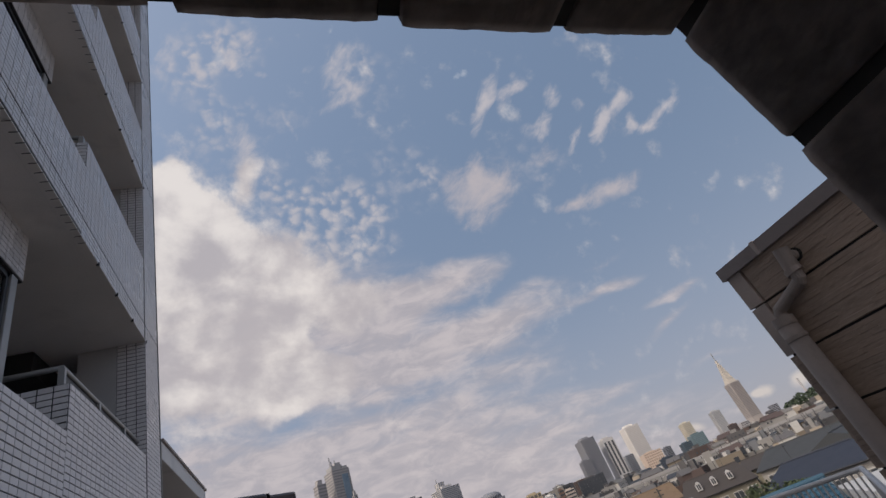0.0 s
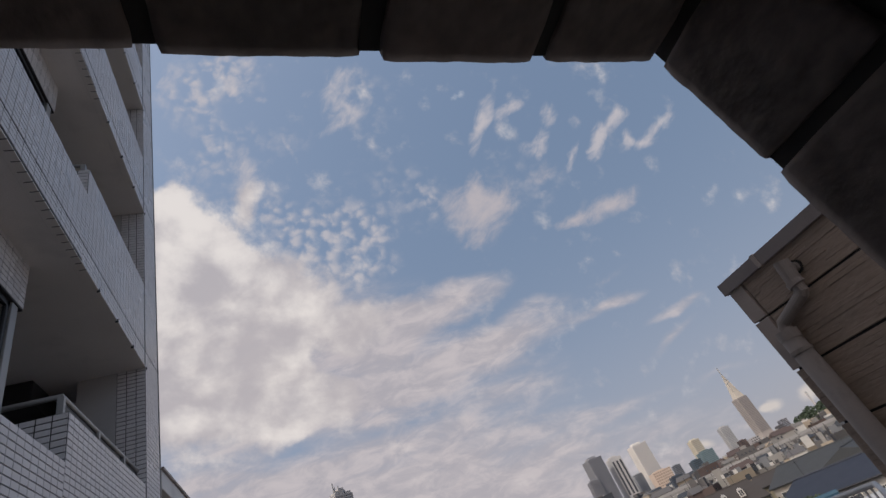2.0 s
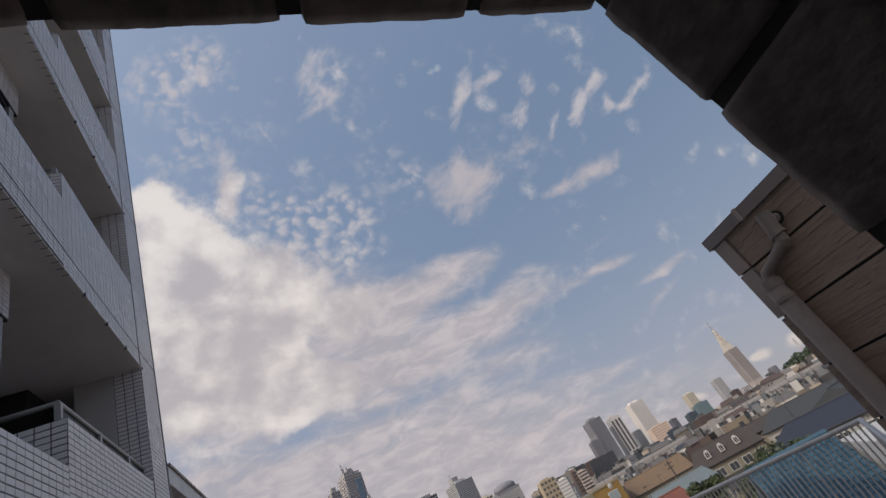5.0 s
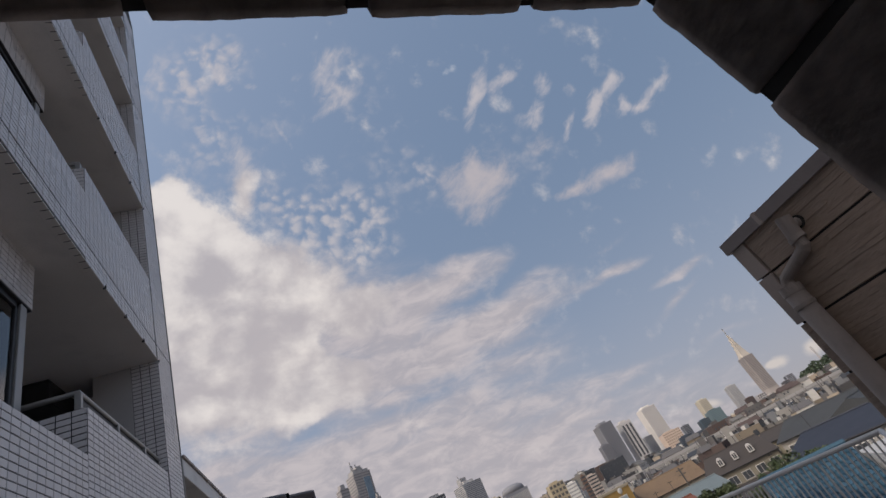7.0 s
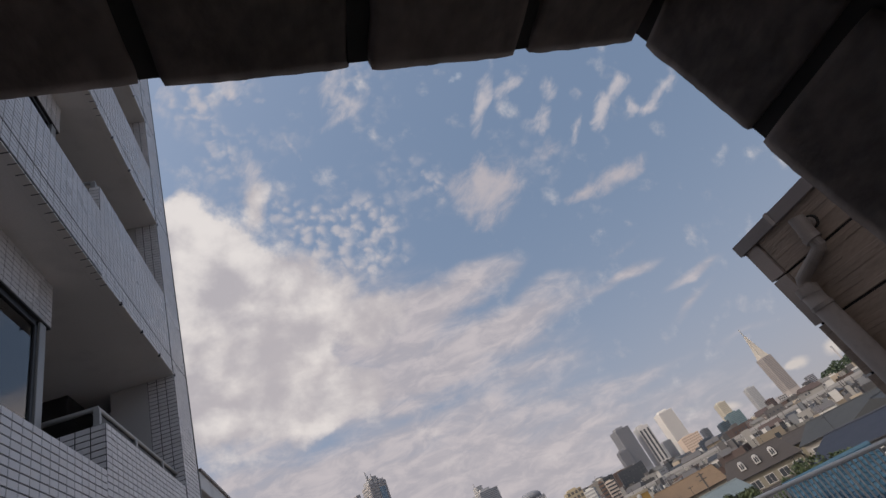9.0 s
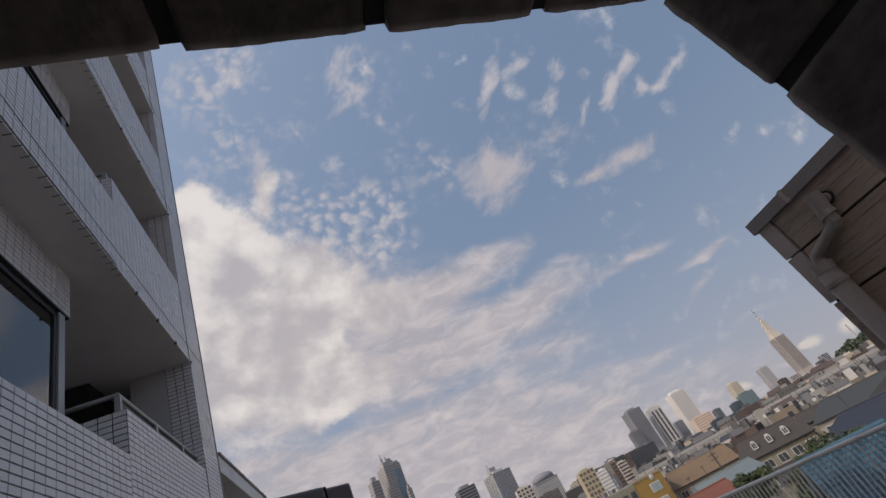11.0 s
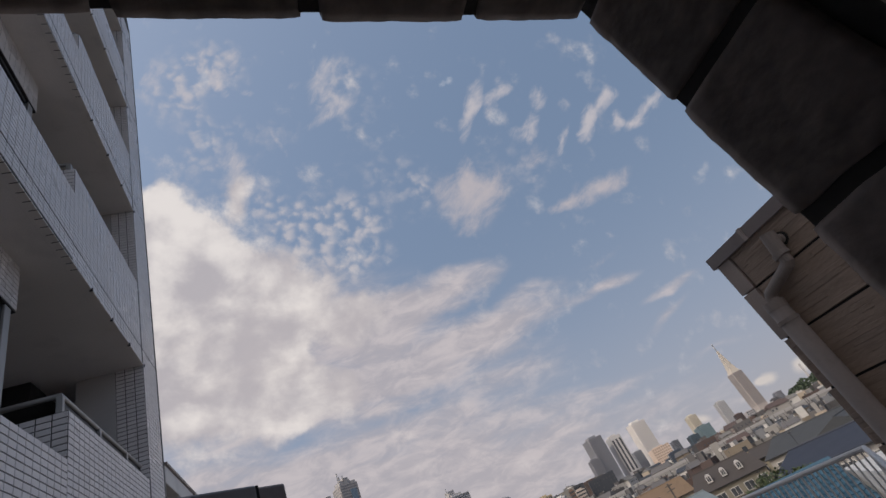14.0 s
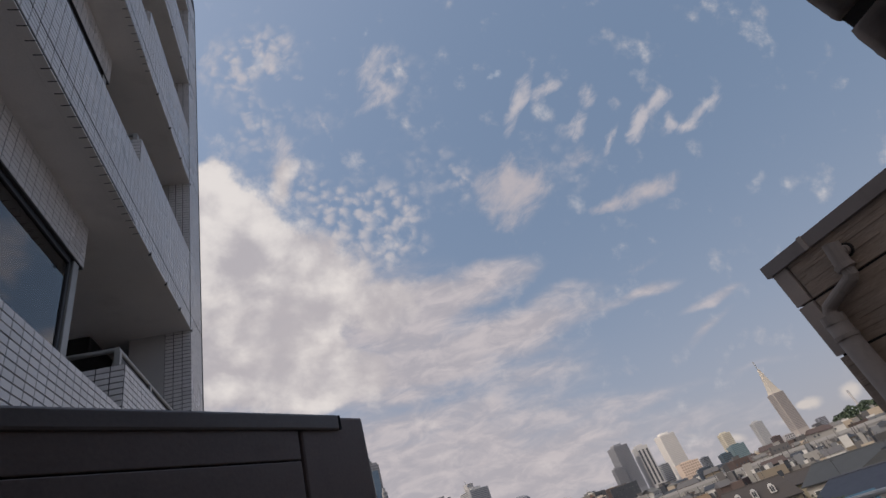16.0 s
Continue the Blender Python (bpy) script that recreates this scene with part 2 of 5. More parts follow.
# scattered cloud over the rest of the sky
rest = wstep(wnoise(heading, 3.4, 7.0, 0.55, 0.3), 0.48, 0.68)
away = wmath("SUBTRACT", 1.0, wstep(along, 0.35, 0.6))
colour = wmix(wmath("MULTIPLY", wmath("MULTIPLY", rest, away), 0.85), colour, (0.6, 0.57, 0.57))
wt.links.new(colour, back.inputs[0])
back.inputs[1].default_value = 1.0

sun = new("sun", bpy.data.lights.new("sun", "SUN"))
sun.data.energy, sun.data.angle, sun.data.color = 1.7, radians(0.6), (1.0, 0.95, 0.88)
sun.matrix_world = look((math.sin(radians(SUN_AZ)) * math.cos(radians(SUN_EL)), math.cos(radians(SUN_AZ)) * math.cos(radians(SUN_EL)),
                         math.sin(radians(SUN_EL))), (0, 0, 0))


# ---- materials ----
def material(name, colour, rough=0.6, metal=0.0, vary=0.15, grain=40.0, coarse=4.0, bump=0.0, stretch=(1, 1, 1), each=0.0, dirt=0.0, spec=0.5):
    """Principled paint with two scales of variation, relief, a change from piece to piece and dark weather marks."""
    m = bpy.data.materials.new(name)
    m.use_nodes = True
    t = m.node_tree
    p = t.nodes["Principled BSDF"]
    p.inputs["Roughness"].default_value, p.inputs["Metallic"].default_value = rough, metal
    p.inputs["Specular IOR Level"].default_value = spec
    tc = t.nodes.new("ShaderNodeTexCoord")
    mp = t.nodes.new("ShaderNodeMapping")
    mp.inputs[3].default_value = stretch
    t.links.new(tc.outputs["Object"], mp.inputs[0])

    def noise_at(scale, detail):
        n = t.nodes.new("ShaderNodeTexNoise")
        t.links.new(mp.outputs[0], n.inputs["Vector"])
        n.inputs["Scale"].default_value, n.inputs["Detail"].default_value = scale, detail
        return n.outputs[0]

    def calc(op, a, b):
        n = t.nodes.new("ShaderNodeMath")
        n.operation = op
        for i, v in enumerate((a, b)):
            if isinstance(v, (int, float)):
                n.inputs[i].default_value = v
            else:
                t.links.new(v, n.inputs[i])
        return n.outputs[0]

    fine, wide = noise_at(grain, 6), noise_at(coarse, 4)
    level = calc("ADD", calc("MULTIPLY", calc("SUBTRACT", fine, 0.5), 2 * vary), calc("MULTIPLY", calc("SUBTRACT", wide, 0.5), 2.4 * vary))
    level = calc("ADD", level, 1.0)
    if each:
        info = t.nodes.new("ShaderNodeObjectInfo")
        isle = t.nodes.new("ShaderNodeNewGeometry")
        both = calc("FRACT", calc("ADD", info.outputs["Random"], isle.outputs["Random Per Island"]), 0)
        level = calc("ADD", level, calc("MULTIPLY", calc("SUBTRACT", both, 0.5), 2 * each))
    if dirt:
        drip = t.nodes.new("ShaderNodeMapRange")
        t.links.new(noise_at(coarse * 2.3, 8), drip.inputs[0])
        drip.inputs[1].default_value, drip.inputs[2].default_value = 0.55, 0.75
        drip.inputs[3].default_value, drip.inputs[4].default_value = 0.0, dirt
        level = calc("SUBTRACT", level, drip.outputs[0])
    mul = t.nodes.new("ShaderNodeVectorMath")
    mul.operation = "SCALE"
    mul.inputs[0].default_value = colour
    t.links.new(level, mul.inputs["Scale"])
    t.links.new(mul.outputs[0], p.inputs["Base Color"])
    r = t.nodes.new("ShaderNodeMapRange")
    t.links.new(wide, r.inputs[0])
    r.inputs[1].default_value, r.inputs[2].default_value = 0.3, 0.7
    r.inputs[3].default_value, r.inputs[4].default_value = max(0.03, rough - 0.08), min(1, rough + 0.08)
    t.links.new(r.outputs[0], p.inputs["Roughness"])
    if bump:
        b = t.nodes.new("ShaderNodeBump")
        b.inputs["Distance"].default_value = bump
        b.inputs["Strength"].default_value = 0.8
        t.links.new(calc("ADD", fine, wide), b.inputs["Height"])
        t.links.new(b.outputs[0], p.inputs["Normal"])
    return m


TILE = material("glazed_white_tile", (0.645, 0.615, 0.615), 0.3, vary=0.05, grain=60, coarse=1.1, each=0.06, dirt=0.05)
GROUT = material("dark_grout", (0.05, 0.048, 0.05), 0.9, vary=0.2, bump=0.001)
RENDERED = material("painted_render", (0.50, 0.485, 0.48), 0.75, vary=0.06, grain=90, coarse=0.9, bump=0.002, dirt=0.1)
SOFFIT = material("soffit_paint", (0.80, 0.755, 0.72), 0.85, vary=0.08, grain=70, coarse=1.2, bump=0.001, dirt=0.12)
INNER = material("balcony_wall_paint", (0.46, 0.445, 0.44), 0.85, vary=0.08, grain=60, coarse=1.0, dirt=0.08)
ALU = material("grey_aluminium", (0.34, 0.33, 0.32), 0.45, 0.5, vary=0.06, grain=120, coarse=6)
DARKALU = material("dark_aluminium", (0.035, 0.034, 0.036), 0.4, 0.2, vary=0.12, grain=150, coarse=5, bump=0.0003)
PANEL = material("bronze_sheet", (0.37, 0.295, 0.272), 0.42, 0.15, vary=0.14, grain=260, coarse=7, bump=0.0002, dirt=0.15)
CAP = material("bronze_cap", (0.35, 0.31, 0.30), 0.38, 0.25, vary=0.1, grain=220, coarse=9, bump=0.0002)
CURTAIN = material("pale_curtain", (0.8, 0.84, 0.86), 0.9, vary=0.05, grain=30, coarse=3)
ROOMDARK = material("room_inside", (0.5, 0.48, 0.45), 0.9, vary=0.1, coarse=1)
STONE = material("split_slate", (0.45, 0.38, 0.34), 0.8, vary=0.42, grain=70, coarse=17, bump=0.0012, each=0.15, dirt=0.3, stretch=(1.3, 1, 1.5))
MORTAR = material("black_joint", (0.13, 0.118, 0.11), 0.95, vary=0.2, grain=80, bump=0.001)
SIDING = material("brown_siding", (0.36, 0.265, 0.20), 0.75, vary=0.2, grain=38, coarse=5, bump=0.004, stretch=(1, 0.22, 1.6), dirt=0.25)
TRIM = material("taupe_trim", (0.40, 0.32, 0.27), 0.55, vary=0.08, grain=60, coarse=3, dirt=0.1)
COPING = material("coping_metal", (0.26, 0.215, 0.195), 0.5, 0.2, vary=0.08, grain=80, coarse=3, dirt=0.12)
PIPE = material("grey_pipe", (0.27, 0.22, 0.19), 0.7, vary=0.07, grain=60, coarse=6, dirt=0.15)
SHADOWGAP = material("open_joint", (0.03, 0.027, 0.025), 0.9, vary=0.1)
WHITEMETAL = material("white_painted_steel", (0.50, 0.48, 0.46), 0.45, vary=0.08, grain=60, coarse=2, dirt=0.15)
GROUND = material("town_ground", (0.12, 0.115, 0.11), 0.9, vary=0.3, grain=0.4, coarse=0.03)
BARK = material("bark", (0.09, 0.07, 0.05), 0.9, vary=0.3, grain=9, coarse=2, bump=0.01)
LEAF = material("leaf_green", (0.045, 0.062, 0.024), 0.6, vary=0.2, grain=2, coarse=0.4, each=0.35)
FAR_LEAF = material("far_leaf_green", (0.05, 0.07, 0.04), 0.8, vary=0.2, grain=0.3, coarse=0.05, each=0.3)


def glass(name, tintc=(0.7, 0.78, 0.82), rough=0.02):
    m = bpy.data.materials.new(name)
    m.use_nodes = True
    t = m.node_tree
    t.nodes.clear()
    out, mixer = t.nodes.new("ShaderNodeOutputMaterial"), t.nodes.new("ShaderNodeMixShader")
    fr, tr, gl = t.nodes.new("ShaderNodeFresnel"), t.nodes.new("ShaderNodeBsdfTransparent"), t.nodes.new("ShaderNodeBsdfGlossy")
    fr.inputs[0].default_value, gl.inputs["Roughness"].default_value = 2.7, rough
    tr.inputs[0].default_value = (*tintc, 1)
    t.links.new(fr.outputs[0], mixer.inputs[0])
    t.links.new(tr.outputs[0], mixer.inputs[1])
    t.links.new(gl.outputs[0], mixer.inputs[2])
    t.links.new(mixer.outputs[0], out.inputs[0])
    return m


PANE = glass("window_pane", (0.62, 0.70, 0.76))


def wallpaint(name, colour, rough=0.8):
    return material(name, colour, rough, vary=0.08, grain=3.0, coarse=0.25, dirt=0.08)


# ---- building blocks ----
def box(bm, a, b, bevel=0.0):
    """A box from corner a to corner b, its edges rounded if asked."""
    r = bmesh.ops.create_cube(bm, size=1)
    for v in r["verts"]:
        v.co = [(a[i] + b[i]) / 2 + v.co[i] * abs(b[i] - a[i]) for i in range(3)]
    if bevel:
        es = list({e for v in r["verts"] for e in v.link_edges})
        bmesh.ops.bevel(bm, geom=es, offset=bevel, segments=2, affect="EDGES", profile=0.5)
    return bm


def boxes(*pairs, bevel=0.0):
    bm = bmesh.new()
    for a, b in pairs:
        box(bm, a, b, bevel)
    return bm


def prism(points, depth_axis, lo, hi):
    """A solid with the outline of (p, q) points, drawn out along an axis from lo to hi."""
    bm = bmesh.new()
    rows = []
    for d in (lo, hi):
        row = []
        for p, q in points:
            c = [p, q]
            c.insert(depth_axis, d)
            row.append(bm.verts.new(c))
        rows.append(row)
    bm.faces.new(rows[0])
    bm.faces.new(rows[1][::-1])
    n = len(points)
    for i in range(n):
        bm.faces.new((rows[0][i], rows[1][i], rows[1][(i + 1) % n], rows[0][(i + 1) % n]))
    bmesh.ops.recalc_face_normals(bm, faces=bm.faces)
    return bm


def tube(points, radius, sides=12, bm=None):
    """A round tube along points, with mitred bends."""
    bm = bm or bmesh.new()
    pts = [Vector(p) for p in points]
    rings = []
    for i, p in enumerate(pts):
        d1 = (pts[i] - pts[i - 1]).normalized() if i else (pts[1] - pts[0]).normalized()
        d2 = (pts[i + 1] - pts[i]).normalized() if i + 1 < len(pts) else d1
        d = (d1 + d2).normalized()
        side = d.cross(Vector((0.13, 0.21, 0.97))).normalized()
        over = side.cross(d)
        rings.append([bm.verts.new(p + radius * (math.cos(a) * side + math.sin(a) * over)) for a in (2 * math.pi * k / sides for k in range(sides))])
    for r0, r1 in zip(rings, rings[1:]):
        for k in range(sides):
            bm.faces.new((r0[k], r0[(k + 1) % sides], r1[(k + 1) % sides], r1[k]))
    bm.faces.new(rings[0][::-1])
    bm.faces.new(rings[-1])
    return bm


def mesh_of(name, bm, mat):
    bmesh.ops.recalc_face_normals(bm, faces=bm.faces)
    me = bpy.data.meshes.new(name)
    bm.to_mesh(me)
    bm.free()
    me.materials.append(mat)
    return me


def thing(name, label, category, loc=(0, 0, 0), rz=0.0, group="", kind=""):
    ob = new(name)
    ob.empty_display_size = 0.2
    ob.matrix_basis = pose(*loc, 0, 0, rz)
    return tagged(ob, label, category, group, kind)


def part(name, bm, mat, parent, label="", smooth=False):
    """One mesh under a thing or a part, in the coordinates of that parent."""
    me = mesh_of(name, bm, mat)
    if smooth:
        for f in me.polygons:
            f.use_smooth = True
    ob = new(name, me)
    ob.parent = parent
    return tagged(ob, label)


def piece(name, me, parent, m):
    ob = new(name, me)
    ob.parent = parent
    ob.matrix_basis = m
    return ob


def solid(name, bm, mat, label, category, kind="", smooth=False):
    me = mesh_of(name, bm, mat)
    if smooth:
        for f in me.polygons:
            f.use_smooth = True
    return tagged(new(name, me), label, category, "", kind)

# ---- ground ----
GZ = -14.0
gm = bmesh.new()
bmesh.ops.create_grid(gm, x_segments=24, y_segments=24, size=4800)
for v in gm.verts:
    v.co.z = GZ
solid("ground", gm, GROUND, "grey asphalt and lots between the houses", "ground", "structure")

# ---- the wall that the camera looks out of, with its stone-lined opening ----
JX, LZ, OY = -1.7565, 0.374, 0.104            # jamb face, lintel underside, outer edge
HINGE_X, SILL_Z = -2.66, -0.55
wall_n = thing("wall_north", "dark stone-clad wall with a deep opening", "wall", (0, 0, 0), kind="structure")
part("wall_side", boxes(((JX + 0.0022, -0.30, -1.6), (-0.2, OY - 0.0034, 1.4))), MORTAR, wall_n)
part("wall_side", boxes(((-4.0, -0.30, -1.6), (HINGE_X, OY - 0.004, 1.4))), MORTAR, wall_n)
part("wall_top", boxes(((HINGE_X, -0.30, LZ + 0.013), (JX + 0.006, OY - 0.004, 1.4))), MORTAR, wall_n)
part("wall_foot", boxes(((HINGE_X, -0.30, -1.6), (JX + 0.006, OY - 0.004, SILL_Z))), MORTAR, wall_n)


def stone_mesh(w, d, h, seed):
    """A split stone, w along the joint row, d deep, h thick, with a nearly flat face (-z) and chipped arrises."""
    bm = bmesh.new()
    nx, ny = 22, 14
    grid = []
    for i in range(nx + 1):
        for j in range(ny + 1):
            u, v = i / nx, j / ny
            x, y = (u - 0.5) * w, (v - 0.5) * d
            edge = min(u * w, (1 - u) * w, v * d, (1 - v) * d)
            q = Vector((x * 22 + seed * 7.1, y * 22, seed * 3.3))
            chip = noise.noise(Vector((x * 95 + seed * 5.3, y * 95, seed)))
            z = -h + 0.0011 * noise.noise(q) + 0.0005 * noise.noise(q * 4.1) + (0.0011 + 0.0007 * chip) * max(0.0, 1 - edge / 0.005) ** 2
            if j in (0, ny):
                y += math.copysign(0.0009 * noise.noise(Vector((x * 38 + seed, seed * 2.7, v))) + 0.0006 * noise.noise(Vector((x * 150, seed, v))), v - 0.5)
            if i in (0, nx):
                x += 0.0010 * noise.noise(Vector((y * 60 + seed, 4.1 + u, seed)))
            cu, cv = min(u, 1 - u) * w, min(v, 1 - v) * d
            if cu < 0.006 and cv < 0.006:
                pull = 0.0007 * (1 - cu / 0.006) * (1 - cv / 0.006)
                x -= math.copysign(pull, u - 0.5)
                y -= math.copysign(pull, v - 0.5)
            grid.append(bm.verts.new((x, y, z)))
    at = lambda i, j: grid[i * (ny + 1) + j]
    for i in range(nx):
        for j in range(ny):
            bm.faces.new((at(i, j), at(i, j + 1), at(i + 1, j + 1), at(i + 1, j)))
    rim = [at(i, 0) for i in range(nx + 1)] + [at(nx, j) for j in range(1, ny + 1)] + [at(i, ny) for i in range(nx - 1, -1, -1)] + [at(0, j) for j in range(ny - 1, 0, -1)]
    topr = [bm.verts.new((v.co.x, v.co.y, 0.012)) for v in rim]
    for k in range(len(rim)):
        bm.faces.new((rim[k], rim[(k + 1) % len(rim)], topr[(k + 1) % len(rim)], topr[k]))
    me = mesh_of("stone", bm, STONE)
    for f in me.polygons:
        f.use_smooth = abs(f.normal.z) > 0.5
    return me


# rows of stones from the outer edge inwards: (centre y, depth)
ROWS = ((0.070, 0.066), (-0.008, 0.072), (-0.086, 0.072), (-0.162, 0.07))
rng = random.Random(5)
joint_me = mesh_of("mortar_joint", boxes(((-0.0055, -0.031, 0), (0.0055, 0.0305, 0.012))), MORTAR)
RISE = (-0.0055, -0.0035, 0.0030, 0.0055) + (0.006,) * 6      # how the lintel stones climb away from the jamb
lintel_x = (-1.836, -1.922, -2.009, -2.098, -2.190, -2.280, -2.372, -2.465, -2.560, -2.655)
ends = (JX,) + lintel_x
for r, (yc, dep) in enumerate(ROWS):
    for k in range(len(ends) - 1):
        hi_x, lo_x = ends[k], ends[k + 1]
        shift_x = 0.0 if r == 0 else (0.04 if r % 2 else 0.012)
        me = stone_mesh(hi_x - lo_x - 0.008, dep - 0.002, 0.0, 11 * r + k)
        piece("mortar_joint", joint_me, wall_n, pose(lo_x - shift_x, yc, LZ + (RISE[k] + RISE[min(k + 1, len(RISE) - 1)]) / 2 + 0.003))
        piece("stone", me, wall_n, pose((hi_x + lo_x) / 2 - shift_x, yc + rng.uniform(-0.002, 0.002), LZ + RISE[k] + rng.uniform(-0.0006, 0.0006), rng.uniform(-0.6, 0.6), (0.3, 1.3, 1.2, 0.6)[min(k, 3)] + rng.uniform(-0.3, 0.3), 0))
jamb_z = (0.368, 0.280, 0.197, 0.113, 0.030, -0.055, -0.140, -0.226, -0.312, -0.398, -0.484)
for r, (yc, dep) in enumerate(ROWS):
    for k in range(len(jamb_z) - 1):
        hi_z, lo_z = jamb_z[k], jamb_z[k + 1]
        drop = 0.0 if r == 0 else (0.03 if r % 2 else 0.008)
        me = stone_mesh(hi_z - lo_z - 0.0075, dep - 0.002, 0.0, 200 + 11 * r + k)
        piece("stone", me, wall_n, pose(JX + rng.uniform(-0.001, 0.0012), yc + rng.uniform(-0.0008, 0.001), (hi_z + lo_z) / 2 - drop, 0, 90 + rng.uniform(-0.6, 0.6), 0) @ pose(0, 0, 0, rng.uniform(-1, 1), 0, 0))

# the room behind it, closed all round
for nm, a, b in (("wall_south", (-4.0, -2.6, -1.6), (-0.2, -2.5, 1.4)), ("wall_east", (-0.3, -2.5, -1.6), (-0.2, -0.30, 1.4)),
                 ("wall_west", (-4.0, -2.5, -1.6), (-3.9, -0.30, 1.4)), ("floor", (-4.0, -2.6, -1.7), (-0.2, 0.09, -1.6)), ("ceiling", (-4.0, -2.6, 1.4), (-0.2, 0.09, 1.5))):
    solid(nm, boxes((a, b)), ROOMDARK, "plain dark inner face of the small room", nm.split("_")[0], "structure")
solid("wall_base", boxes(((-4.0, -2.6, GZ), (-0.2, 0.09, -1.7))), MORTAR, "dark stone-clad wall below the opening", "wall", "structure")

# ---- bronze shutter leaf, standing open on its hinges ----
LEAF_TURN = 41.0
leaf = thing("shutter_leaf", "dark bronze metal shutter leaf standing open outside the opening", "shutter", (-1.986, 0.683, SILL_Z), LEAF_TURN)
TOP = 0.3135 - SILL_Z
LEN = 0.86
part("post", boxes(((-0.106, -0.0, 0.0), (0.0, 0.034, TOP)), bevel=0.0035), PANEL, leaf, "wide upright end post")
part("top_rail", boxes(((-LEN, -0.004, TOP - 0.019), (-0.046, 0.038, TOP + 0.0015)), bevel=0.003), CAP, leaf, "smooth capping rail")
part("rail_end", boxes(((-0.046, -0.003, TOP - 0.0175), (-0.0425, 0.037, TOP + 0.0005))), SHADOWGAP, leaf)
zz = TOP - 0.0185
for k in range(5):
    hgt = 0.0335 if k == 0 else 0.2
    part("sheet", boxes(((-LEN, -0.001, zz - hgt), (-0.110, 0.030, zz)), bevel=0.0012), PANEL, leaf)
    zz -= hgt + 0.0016
part("core", boxes(((-LEN + 0.005, 0.008, 0.01), (-0.1, 0.022, TOP - 0.02))), SHADOWGAP, leaf)
for hz in (0.12, 0.66):
    part("hinge", tube([(-LEN - 0.005, 0.0, hz), (-LEN - 0.005, 0.0, hz + 0.08)], 0.008), DARKALU, leaf)

# ---- the apartment building with its tiled balconies ----
FX = -3.5
STEP_Y, PIER_Y, PIER_END = 4.27, 6.59, 7.30
BASE_Z, STOREY = 0.965, 2.9
apt = thing("apartment_building", "white-tiled apartment building with recessed balconies", "building", (FX, 0, GZ))
SHIFT = Matrix.Translation((-FX, 0, -GZ))
TW, TH = 0.108, 0.054


def apart(name, bm, mat, parent=apt, label="", smooth=False):
    bm.transform(SHIFT)
    return part(name, bm, mat, parent, label, smooth)



def tiles_on(origin, u, v, nu, nv, out, skip=None):
    """A field of bevelled tiles as one mesh: origin, unit steps u and v, counts, outward normal."""
    o, u, v, n = Vector(origin), Vector(u), Vector(v), Vector(out)
    verts, faces = [], []
    r = random.Random(int(o.y * 100 + o.z * 10) & 1023)
    for i in range(nu):
        for j in range(nv):
            if skip and skip(i, j):
                continue
            c = o + u * ((i + 0.5) * TW) + v * ((j + 0.5) * TH)
            b = len(verts)
            lift = r.uniform(-0.0006, 0.0006)
            for s, h in ((0.0450, 0.0), (0.0435, 0.004 + lift)):
                tv = s - 0.0450 + 0.0235
                for a, q in ((-1, -1), (1, -1), (1, 1), (-1, 1)):
                    verts.append(c + u * (a * (s + 0.005)) + v * (q * tv) + n * h)
            faces.append((b + 4, b + 5, b + 6, b + 7))
            for k in range(4):
                faces.append((b + k, b + (k + 1) % 4, b + 4 + (k + 1) % 4, b + 4 + k))
    me = bpy.data.meshes.new("tile_field")
    me.from_pydata([tuple(p) for p in verts], [], faces)
    bm = bmesh.new()
    bm.from_mesh(me)
    bpy.data.meshes.remove(me)
    return bm


def field(parent, *args, **kw):
    ob = apart("tile_field", tiles_on(*args, **kw), TILE, parent)
    return tagged(ob, "", "", "", "stuff")


